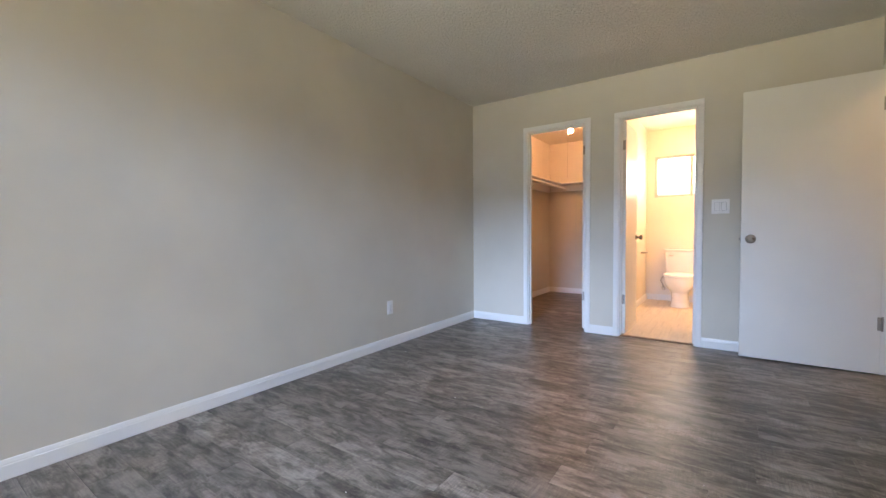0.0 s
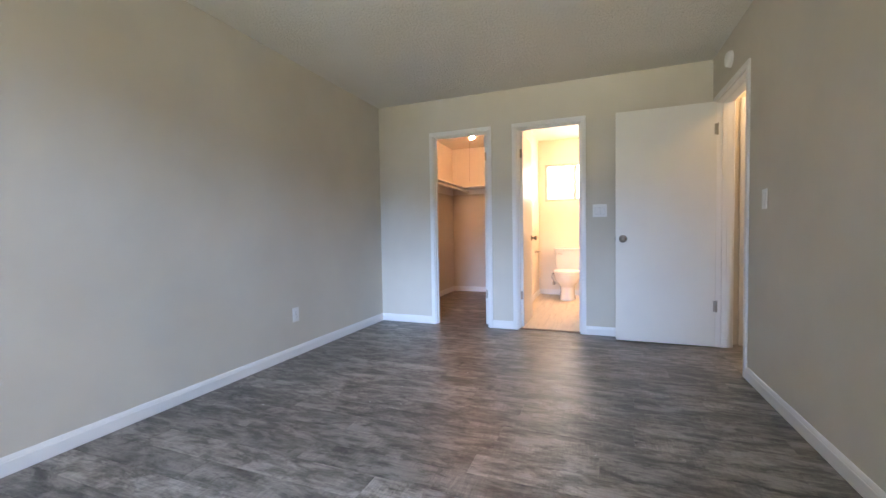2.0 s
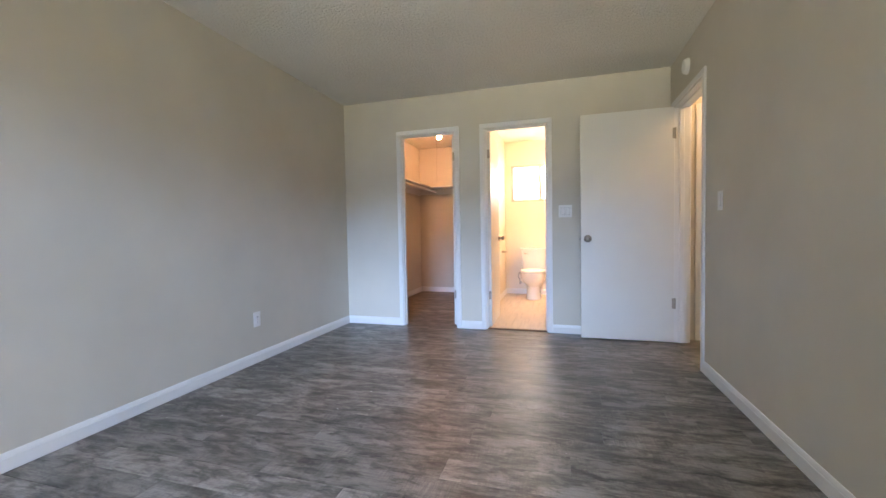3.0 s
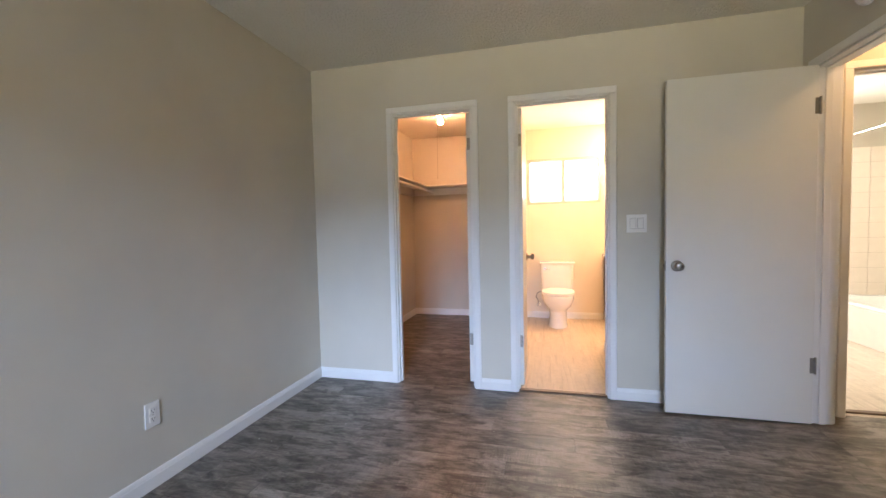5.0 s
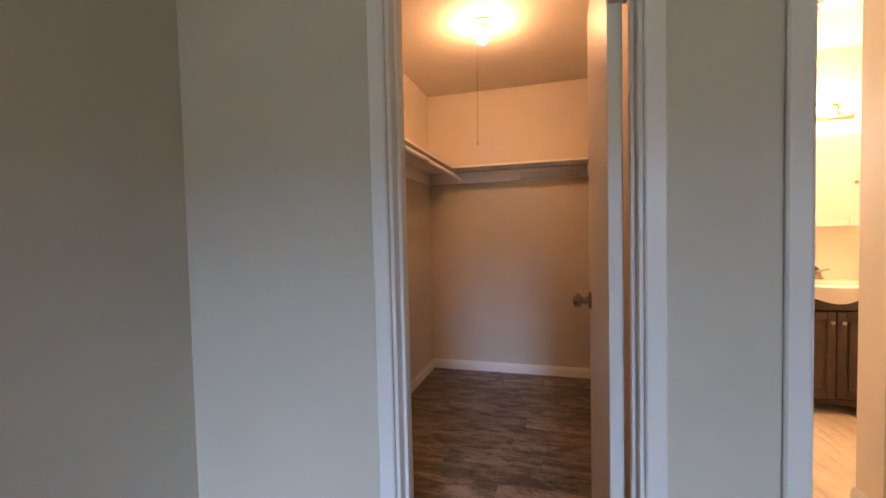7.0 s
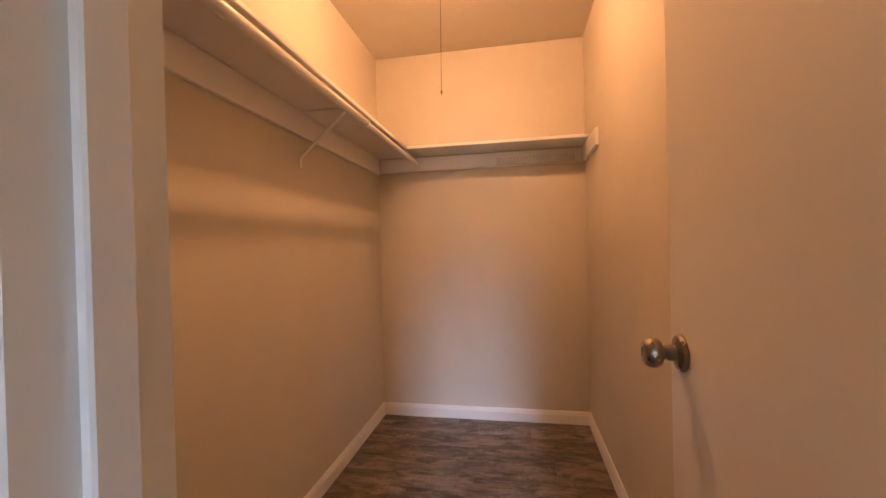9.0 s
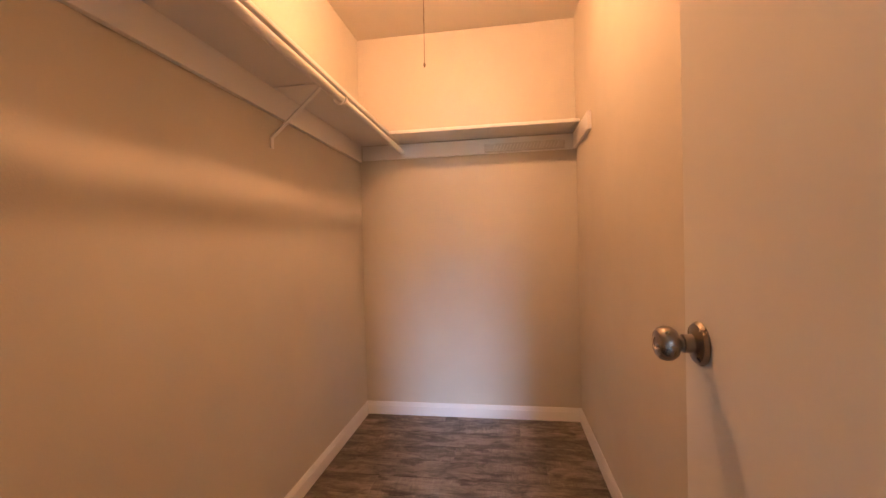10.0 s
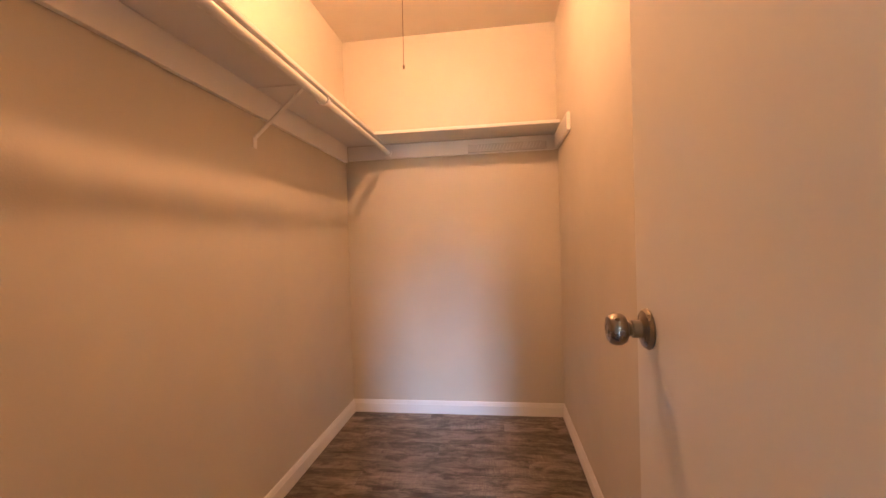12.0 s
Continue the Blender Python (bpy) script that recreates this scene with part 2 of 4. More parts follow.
def thing(name, label, category, group="", kind="", at=(0, 0, 0)):
    ob = tagged(new(name), label, category, group, kind)
    ob.location = at
    ob.empty_display_size = 0.05
    bpy.context.view_layer.update()
    return ob


def part(name, bm, material, parent, label="", smooth=False):
    """A mesh given in world metres, linked as one part under its thing or part."""
    ob = new(name, mesh_of(name, bm, material, smooth))
    root = parent if parent.parent is None else parent.parent
    ob.data.transform(Matrix.Translation(-root.location))
    ob.parent = parent
    if label:
        ob["label"] = label
    return ob


def solid(name, bm, material, label, category, kind="structure", smooth=False, group=""):
    return tagged(new(name, mesh_of(name, bm, material, smooth)), label, category, group, kind)


# ---- walls, floors, ceilings ----


def wall(name, axis, a0, a1, c0, c1, openings=(), z1=ZC, material=WALL, label=""):
    """A wall along axis from a0 to a1, between c0 and c1 across, with openings (from, to, bottom, top)."""
    bm = bmesh.new()

    def piece(p, q, zb, zt):
        if q - p > 1e-4 and zt - zb > 1e-4:
            if axis == "x":
                add_box(bm, p, q, c0, c1, zb, zt)
            else:
                add_box(bm, c0, c1, p, q, zb, zt)
    at = a0
    for o0, o1, ob0, ob1 in sorted(openings):
        piece(at, o0, 0, z1)
        piece(o0, o1, 0, ob0)
        piece(o0, o1, ob1, z1)
        at = o1
    piece(at, a1, 0, z1)
    return solid(name, bm, material, label or "smooth greige painted plaster wall", "wall")


wall("wall_left", "y", YN - T, CY1 + T, XL - T, XL)
wall("wall_far", "x", XL, TX1 + T, YF, YF + T, [(*CLO, 0, HEAD), (*BATH, 0, HEAD), (*SECOND, 0, HEAD)])
wall("wall_right", "y", YN - T, YF, XR, XR + TR, [(*HALL, 0, HEAD)])
wall("wall_back", "x", XL, XR, YN - T, YN, [WIN_BED])
wall("wall_closet_back", "x", XL, CX1, CY1, CY1 + T)
wall("wall_closet_right", "y", YF + T, CY1 + T, CX1, BX0)
wall("wall_bath_back", "x", BX0, BX1, CY1, CY1 + T, [WIN_BATH], material=BATH_WALL, label="cream painted bathroom wall with a window")
wall("wall_bath_right", "y", YF + T, CY1 + T, BX1, BX1 + 0.15, material=BATH_WALL, label="cream painted bathroom wall")
wall("wall_shower_end", "x", SX0, BX1, SY1, SY1 + 0.15, material=BATH_WALL, label="short cream partition wall ending the shower")
wall("wall_hall_right", "y", HY0, YF, HX1, HX1 + T, material=WALL)
wall("wall_hall_near", "x", XR + TR, HX1 + T, HY0 - T, HY0)
wall("wall_second_far", "x", BX1 + 0.15, TX1 + T, TY1, TY1 + T)
wall("wall_second_right", "y", YF + T, TY1, TX1, TX1 + T)

solid("ceiling_bedroom", box(XL - T, XR + TR, YN - T, YF + 0.05, ZC, ZC + 0.12), CEILING, "white stippled textured ceiling", "ceiling")
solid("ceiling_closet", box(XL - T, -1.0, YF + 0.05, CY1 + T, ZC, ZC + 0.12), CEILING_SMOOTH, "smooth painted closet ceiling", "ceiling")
solid("ceiling_bath", box(-1.0, BX1 + 0.1, YF + 0.05, CY1 + T, ZC, ZC + 0.12), CEILING_BATH, "smooth painted bathroom ceiling", "ceiling")
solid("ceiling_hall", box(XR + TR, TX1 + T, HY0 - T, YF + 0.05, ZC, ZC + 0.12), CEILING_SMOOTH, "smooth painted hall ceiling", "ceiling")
solid("ceiling_second", box(BX1 + 0.1, TX1 + T, YF + 0.05, TY1 + T, ZC, ZC + 0.12), CEILING_BATH, "smooth white ceiling of the second bathroom", "ceiling")

SK = 0.012
BASE = [(0, 0.002), (SK, 0.002), (SK, 0.060), (SK * 0.80, 0.063), (SK * 0.80, 0.068), (SK * 0.55, 0.079), (SK * 0.35, 0.084), (0, 0.084)]


def baseboard(p0, p1, out, m0=0, m1=0):
    solid("baseboard", extrude_profile(BASE, (*p0, 0), (*p1, 0), (*out, 0), m0, m1), TRIM, "white painted moulded baseboard along the wall", "baseboard", group="baseboards")


CW, CT = 0.043, 0.015  # casing
baseboard((XL, YN), (XL, YF), (1, 0), 1, 1)
baseboard((XL, YF), (CLO[0] - CW, YF), (0, -1), 1, 0)
baseboard((CLO[1] + CW, YF), (BATH[0] - CW, YF), (0, -1))
baseboard((BATH[1] + CW, YF), (XR, YF), (0, -1), 0, 1)
baseboard((XR, YN), (XR, HALL[0] - CW), (-1, 0), 1, 0)
baseboard((XR, HALL[1] + CW), (XR, YF), (-1, 0), 0, 1)
baseboard((XL, YN), (XR, YN), (0, 1), 1, 1)
baseboard((XL, YF + T), (XL, CY1), (1, 0), 1, 1)
baseboard((XL, CY1), (CX1, CY1), (0, -1), 1, 1)
baseboard((CX1, YF + T), (CX1, CY1), (-1, 0), 1, 1)
baseboard((XL, YF + T), (CLO[0], YF + T), (0, 1), 1, 0)
baseboard((BX0, YF + T), (BX0, CY1), (1, 0), 1, 1)
baseboard((BX0, CY1), (BX1, CY1), (0, -1), 1, 1)
baseboard((SX0, SY1), (SX0, SY1 + 0.15), (-1, 0), 0, -1)
baseboard((SX0, SY1 + 0.15), (BX1, SY1 + 0.15), (0, 1), -1, 1)
baseboard((BX1 + 0.15, YF + T), (BX1 + 0.15, TY1), (1, 0), 1, 1)
baseboard((XR + TR, HY0), (XR + TR, HALL[0] - CW), (1, 0), 1, 0)
baseboard((HX1, HY0), (HX1, YF), (-1, 0), 1, 1)
baseboard((SECOND[1] + CW, YF), (HX1, YF), (0, -1), 0, 1)


def casing(name, axis, o0, o1, near, far, stop_at, both=True):
    """The white casing on both sides, the lining and the door stop of an opening."""
    t = thing(name, "white painted wooden door frame with flat casing", "door frame", kind="structure")

    def b(name, a0, a1, c0, c1, z0, z1, bev=0.002):
        bm = box(a0, a1, c0, c1, z0, z1, bevel=bev) if axis == "x" else box(c0, c1, a0, a1, z0, z1, bevel=bev)
        part(name, bm, TRIM, t)
    L = 0.012
    for c0, c1 in ((near - CT, near), (far, far + CT))[:2 if both else 1]:
        b("side_casing", o0 - CW, o0 + 0.002, c0, c1, 0.001, HEAD - 0.002, 0.004)
        b("side_casing", o1 - 0.002, o1 + CW, c0, c1, 0.001, HEAD - 0.002, 0.004)
        b("head_casing", o0 - CW, o1 + CW, c0, c1, HEAD - 0.002, HEAD + CW, 0.004)
    b("side_lining", o0, o0 + L, near + 0.0005, far - 0.0005, 0.001, HEAD - L)
    b("side_lining", o1 - L, o1, near + 0.0005, far - 0.0005, 0.001, HEAD - L)
    b("head_lining", o0, o1, near + 0.0005, far - 0.0005, HEAD - L, HEAD)
    s0, s1 = stop_at
    b("side_stop", o0 + L, o0 + L + 0.010, s0, s1, 0.001, HEAD - L - 0.010)
    b("side_stop", o1 - L - 0.010, o1 - L, s0, s1, 0.001, HEAD - L - 0.010)
    b("head_stop", o0 + L, o1 - L, s0, s1, HEAD - L - 0.010, HEAD - L)
    return t


casing("door_trim_closet", "x", *CLO, YF, YF + T, (YF + 0.034, YF + 0.064), False)
casing("door_trim_bath", "x", *BATH, YF, YF + T, (YF + 0.034, YF + 0.064))
hall_trim = casing("door_trim_hall", "y", *HALL, XR, XR + TR, (XR + 0.040, XR + 0.075))
part("strike_plate", box(XR + 0.006, XR + 0.036, HALL[0] + 0.0115, HALL[0] + 0.0135, 0.885, 0.955, bevel=0.0005), STEEL, hall_trim, "dull steel strike plate")
casing("door_trim_second", "x", *SECOND, YF, YF + T, (YF + 0.034, YF + 0.064))


def knob_set(door, at, out, name="knob"):
    """A round passage knob on its rose; out is the way it points."""
    m = Matrix.Translation(at) @ Vector(out).to_track_quat("Z", "Y").to_matrix().to_4x4()
    rose = part("rose", lathe([(0, 0), (0.033, 0), (0.034, 0.003), (0.030, 0.008), (0.017, 0.011), (0.0145, 0.013), (0.0145, 0.026), (0.011, 0.027), (0.011, 0.034), (0, 0.034)], 28, m), NICKEL, door, "brushed nickel rose", True)
    part(name, lathe([(0, 0.030), (0.012, 0.030), (0.014, 0.034), (0.022, 0.037), (0.0265, 0.044), (0.027, 0.052), (0.0245, 0.060), (0.020, 0.064), (0.019, 0.0635), (0.010, 0.0655), (0.009, 0.064), (0, 0.0645)], 28, m), NICKEL, door, "brushed nickel round knob", True)


def hinge_plate(door, axis, c, z, w, plane, knuckle):
    """Two leaves and a knuckle; the leaves lie in the plane given."""
    h = 0.089
    if axis == "x":
        bm = box(c - w, c + w, plane - 0.002, plane + 0.0015, z - h / 2, z + h / 2, bevel=0.0008)
    else:
        bm = box(plane - 0.002, plane + 0.0015, c - w, c + w, z - h / 2, z + h / 2, bevel=0.0008)
    hg = part("hinge", bm, STEEL, door, "dull steel butt hinge")
    part("pin", rod_mesh((*knuckle, z - h / 2 - 0.004), (*knuckle, z + h / 2 + 0.004), 0.0055), STEEL, hg, "", True)
    for dz in (-0.03, 0.0, 0.03):
        if axis == "x":
            p, q = (c + w * 0.5, plane - 0.0015, z + dz), (c + w * 0.5, plane - 0.0032, z + dz)
        else:
            p, q = (plane - 0.0015, c + w * 0.5, z + dz), (plane - 0.0032, c + w * 0.5, z + dz)
        part("screw", rod_mesh(p, q, 0.0035, 10), NICKEL, hg, "", True)


# bedroom door, swung open flat along the far wall
D0, D1, DY = 0.094, 0.862, 3.935
door = thing("door_bedroom", "flat white painted door standing open along the wall", "door", kind="structure", at=(D1, DY, 0))
part("slab", box(D0, D1 - 0.004, DY, DY + 0.035, 0.012, 2.043, bevel=0.002), DOOR_PAINT, door)
knob_set(door, (D0 + 0.060, DY, 0.925), (0, -1, 0))
knob_set(door, (D0 + 0.060, DY + 0.035, 0.925), (0, 1, 0))
part("latch_plate", box(D0 - 0.0015, D0 + 0.001, DY + 0.006, DY + 0.029, 0.895, 0.955, bevel=0.0005), STEEL, door, "steel latch plate")
part("latch_bolt", box(D0 - 0.011, D0, DY + 0.011, DY + 0.024, 0.916, 0.934, bevel=0.002), STEEL, door, "steel latch bolt")
for z in (0.353, 1.82):
    hinge_plate(door, "x", D1 - 0.009, z, 0.012, DY, (D1 + 0.003, DY - 0.004))

# closet door, swung open into the closet
CXF, CYH = -1.186, YF + T + 0.004
door = thing("door_closet", "flat white painted door opened into the closet", "door", kind="structure", at=(CXF, CYH, 0))
part("slab", box(CXF, CXF + 0.035, CYH, CYH + 0.590, 0.012, 2.035, bevel=0.002), DOOR_PAINT, door)
knob_set(door, (CXF, CYH + 0.535, 0.949), (-1, 0, 0))
knob_set(door, (CXF + 0.035, CYH + 0.535, 0.949), (1, 0, 0))
for z in (0.34, 1.81):
    hinge_plate(door, "x", CXF + 0.025, z, 0.021, CYH, (CXF + 0.040, CYH - 0.003))

# bathroom door, swung open into the bathroom against the wall
BXF = BATH[0] + 0.016
door = thing("door_bath", "flat white painted door opened into the bathroom", "door", kind="structure", at=(BXF, CYH, 0))
part("slab", box(BXF - 0.006, BXF + 0.029, CYH, CYH + 0.600, 0.012, 2.035, bevel=0.002), DOOR_PAINT, door)
knob_set(door, (BXF + 0.029, CYH + 0.540, 0.930), (1, 0, 0))
for z in (0.34, 1.81):
    hinge_plate(door, "x", BXF + 0.010, z, 0.014, CYH, (BXF - 0.007, CYH - 0.003))

# threshold strips
part("strip", box(BATH[0] + 0.012, BATH[1] - 0.012, YF + 0.020, YF + 0.062, 0.0, 0.011, bevel=0.004), EDGE_STRIP, thing("threshold", "brown metal transition strip in the bathroom doorway", "threshold", kind="structure"))
part("strip", box(SECOND[0] + 0.012, SECOND[1] - 0.012, YF + 0.065, YF + 0.107, 0.0, 0.011, bevel=0.004), EDGE_STRIP, thing("threshold", "brown metal transition strip in the hall doorway", "threshold", kind="structure"))

# ---- windows ----


def window(name, x0, x1, z0, z1, y0, y1, label, glass, metal):
    w = thing(name, label, "window", kind="structure", at=(x0, y0, z0))
    fr = 0.028
    ym = (y0 + y1) / 2
    for n, a in (("frame_side", (x0, x0 + fr, y0 + 0.005, y1 - 0.005, z0, z1)), ("frame_side", (x1 - fr, x1, y0 + 0.005, y1 - 0.005, z0, z1)), ("frame_head", (x0 + fr, x1 - fr, y0 + 0.005, y1 - 0.005, z1 - fr, z1)), ("frame_sill", (x0 + fr, x1 - fr, y0 + 0.005, y1 - 0.005, z0, z0 + fr))):
        part(n, box(*a, bevel=0.002), metal, w)
    xm = (x0 + x1) / 2
    part("meeting_rail", box(xm - 0.014, xm + 0.014, ym - 0.014, ym + 0.014, z0 + fr, z1 - fr, bevel=0.002), metal, w)
    for a, b in ((x0 + fr, xm - 0.014), (xm + 0.014, x1 - fr)):
        for sx in (a, b - 0.008):
            part("sash_bar", box(sx, sx + 0.008, ym - 0.008, ym + 0.008, z0 + fr, z1 - fr), ALUMINIUM, w, "grey aluminium sash")
        for sz in (z0 + fr, z1 - fr - 0.008):
            part("sash_bar", box(a + 0.008, b - 0.008, ym - 0.008, ym + 0.008, sz, sz + 0.008), ALUMINIUM, w, "grey aluminium sash")
    for a, b in ((x0 + fr, xm - 0.014), (xm + 0.014, x1 - fr)):
        pane = part("pane", box(a, b, ym - 0.002, ym + 0.002, z0 + fr, z1 - fr), glass, w)
        pane.visible_shadow = False
    return w


window("window_bath", *WIN_BATH, CY1, CY1 + T, "aluminium sliding window with frosted panes, bright daylight behind", FROSTED, ALUMINIUM)
window("window_bedroom", *WIN_BED, YN - T, YN, "wide white sliding window with two panes", GLASS, TRIM)
solid("backdrop_bath", box(-1.6, 0.9, CY1 + 0.5, CY1 + 0.52, 0.9, 2.9), OUTSIDE, "bright daylight outside the bathroom window", "backdrop")

# ---- closet fittings ----
SZ = 1.772  # top of the shelves
LSD, BSD = 0.270, 0.245
t = thing("closet_shelf", "long white painted shelf board on a wall cleat", "shelf", at=(XL, 5.4, SZ))
part("board", box(XL + 0.001, XL + LSD, YF + T + 0.002, CY1 - 0.002, SZ - 0.019, SZ, bevel=0.003), TRIM, t)
part("cleat", box(XL + 0.0005, XL + 0.020, YF + T + 0.002, CY1 - 0.024, SZ - 0.128, SZ - 0.0195, bevel=0.002), TRIM, t)
t = thing("closet_shelf", "narrow white painted shelf board across the closet end", "shelf", at=(CX1, CY1, SZ))
part("board", box(XL + LSD + 0.001, CX1 - 0.021, CY1 - BSD, CY1 - 0.001, SZ - 0.019, SZ, bevel=0.003), TRIM, t)
part("cleat", box(XL + 0.021, CX1 - 0.021, CY1 - 0.020, CY1 - 0.001, SZ - 0.116, SZ - 0.026, bevel=0.002), TRIM, t)
part("end_cleat", box(CX1 - 0.020, CX1 - 0.0005, 6.160, CY1 - 0.001, SZ - 0.112, SZ - 0.0195, bevel=0.002), TRIM, t, "white end cleat board")
t2 = thing("hook_strip", "clear plastic strip with a row of small slanted hooks", "hook strip", at=(-1.35, CY1 - 0.02, SZ - 0.09))
HX0, HX9, HY = -1.590, -1.112, CY1 - 0.0205
part("strip", box(HX0, HX9, HY - 0.004, HY, SZ - 0.110, SZ - 0.058, bevel=0.0015), CLEAR, t2)
part("lip", box(HX0, HX9, HY - 0.022, HY - 0.0045, SZ - 0.110, SZ - 0.104, bevel=0.002), CLEAR, t2)
for x in (HX0, HX9 - 0.004):
    part("end_cap", box(x, x + 0.004, HY - 0.022, HY - 0.0045, SZ - 0.1035, SZ - 0.060, bevel=0.001), CLEAR, t2)
for i in range(20):
    x = HX0 + 0.050 + i * 0.0200
    part("peg", tube([(x, HY - 0.003, SZ - 0.098), (x + 0.003, HY - 0.010, SZ - 0.094), (x + 0.010, HY - 0.015, SZ - 0.080), (x + 0.015, HY - 0.013, SZ - 0.068)], 0.0028, 6), PLASTIC, t2)

RX, RZ = -2.110, 1.695
t = thing("clothes_rod", "white telescoping closet rod under the shelf", "closet rod", at=(RX, 5.4, RZ))
part("outer_tube", rod_mesh((RX, YF + T + 0.001, RZ), (RX, 5.615, RZ), 0.0165, 18), TRIM, t, "", True)
part("inner_tube", rod_mesh((RX, 5.595, RZ), (RX, CY1 - 0.021, RZ), 0.0145, 18), TRIM, t, "", True)
part("collar", rod_mesh((RX, 5.606, RZ), (RX, 5.626, RZ), 0.0195, 18), TRIM, t, "", True)
part("end_socket", lathe([(0, 0), (0.026, 0), (0.026, 0.008), (0.018, 0.010), (0, 0.010)], 18, Matrix.Translation((RX, CY1 - 0.0205, RZ)) @ Matrix.Rotation(radians(90), 4, "X")), TRIM, t, "", True)

t = thing("shelf_bracket", "white metal shelf and rod bracket with a diagonal brace", "bracket", at=(XL, 5.57, 1.6))
BY = 5.57


def strap(p, q, w, th):
    """A flat bar from p to q in the plane across the wall."""
    p, q = Vector(p), Vector(q)
    d = (q - p).normalized()
    n = Vector((d.z, 0, -d.x)) * th / 2
    s = Vector((0, w / 2, 0))
    bm = bmesh.new()
    vs = [bm.verts.new(c + a + b) for c in (p, q) for a, b in ((n, s), (n, -s), (-n, -s), (-n, s))]
    for f in ((0, 1, 2, 3), (4, 7, 6, 5), (0, 4, 5, 1), (1, 5, 6, 2), (2, 6, 7, 3), (3, 7, 4, 0)):
        bm.faces.new([vs[i] for i in f])
    bmesh.ops.recalc_face_normals(bm, faces=bm.faces)
    return bm


part("brace", strap((XL + 0.006, BY, 1.555), (XL + 0.232, BY, SZ - 0.022), 0.020, 0.006), TRIM, t)
part("foot", strap((XL + 0.003, BY, 1.511), (XL + 0.004, BY, 1.560), 0.020, 0.005), TRIM, t)
part("shelf_arm", strap((XL + 0.022, BY, SZ - 0.022), (XL + 0.25, BY, SZ - 0.022), 0.020, 0.005), TRIM, t)
part("rod_hook", tube([(RX + 0.024 * math.cos(a), BY + 0.02, RZ + 0.024 * math.sin(a)) for a in [radians(k) for k in range(160, 381, 20)]], 0.004, 8), TRIM, t, "", True)

LX, LY = -1.705, 5.480
t = thing("closet_lamp", "white porcelain lampholder with a bare lit bulb and a pull cord", "ceiling lamp", at=(LX, LY, ZC))
mt = Matrix.Translation((LX, LY, ZC)) @ Matrix.Rotation(math.pi, 4, "X")
part("base", lathe([(0, 0), (0.056, 0), (0.056, 0.010), (0.050, 0.016), (0.034, 0.022), (0.028, 0.046), (0.021, 0.050), (0, 0.050)], 28, mt), PORCELAIN, t, "white porcelain base", True)
part("bulb", lathe([(0.013, 0.050), (0.014, 0.058), (0.020, 0.070), (0.028, 0.084), (0.0305, 0.097), (0.028, 0.110), (0.020, 0.121), (0.010, 0.1265), (0, 0.128)], 24, mt), BULB, t, "lit warm white bulb", True)
part("cord", tube([(LX - 0.026, LY - 0.010, ZC - 0.046), (LX - 0.034, LY - 0.012, ZC - 0.2), (LX - 0.040, LY - 0.012, ZC - 0.695)], 0.0013, 6), PULL, t, "thin pull cord")
part("cord_end", lathe([(0, 0), (0.003, 0.002), (0.0045, 0.012), (0.002, 0.016), (0, 0.016)], 10, Matrix.Translation((LX - 0.040, LY - 0.012, ZC - 0.708))), PULL, t, "", True)

# ---- outlets, switches, detector ----


def plate(name, label, category, at, out, w, h, kind_of):
    """A wall plate with rockers or sockets, built facing -y and turned."""
    t = thing(name, label, category)
    pm = part("plate", box(-w / 2, w / 2, -0.006, 0.0, -h / 2, h / 2, bevel=0.0025, seg=2), PLASTIC, t)
    if kind_of == "outlet":
        for dz in (-0.020, 0.020):
            part("socket", box(-0.017, 0.017, -0.0085, -0.005, dz - 0.014, dz + 0.014, bevel=0.003, seg=2), PLASTIC, t)
            for dx, hh in ((-0.0065, 0.009), (0.0065, 0.007)):
                part("slot", box(dx - 0.0012, dx + 0.0012, -0.0089, -0.008, dz + 0.002 - hh / 2, dz + 0.002 + hh / 2), SLOT, t, "dark slot")
            part("slot", rod_mesh((0, -0.008, dz - 0.009), (0, -0.0089, dz - 0.009), 0.0024, 10), SLOT, t, "dark slot")
        part("screw", rod_mesh((0, -0.005, 0), (0, -0.0072, 0), 0.003, 12), STEEL, t, "", True)
    else:
        for i in range(kind_of):
            cx = (i - (kind_of - 1) / 2) * 0.046
            # thin grey rim, the gap's shade put in as colour
            part("surround", box(cx - 0.0185, cx + 0.0185, -0.0068, -0.004, -0.035, 0.035, bevel=0.001), SEAM, t)
            r = part("rocker", box(cx - 0.0165, cx + 0.0165, -0.0105, -0.004, -0.033, 0.033, bevel=0.002), PLASTIC, t)
            for dz in (-0.048, 0.048):
                part("screw", rod_mesh((cx, -0.005, dz), (cx, -0.0068, dz), 0.003, 10), PLASTIC, t, "", True)
    ang = math.degrees(math.atan2(out[1], out[0])) + 90
    t.matrix_world = pose(*at, 0, 0, ang)
    return t


plate("wall_outlet", "white duplex power outlet on the greige wall", "outlet", (XL, 2.660, 0.345), (1, 0), 0.072, 0.117, "outlet")
plate("light_switch", "white double rocker light switch beside the bathroom door", "switch", (-0.039, YF, 1.190), (0, -1), 0.124, 0.119, 2)
plate("light_switch", "white single rocker light switch by the hall door", "switch", (XR, 2.915, 1.170), (-1, 0), 0.072, 0.117, 1)

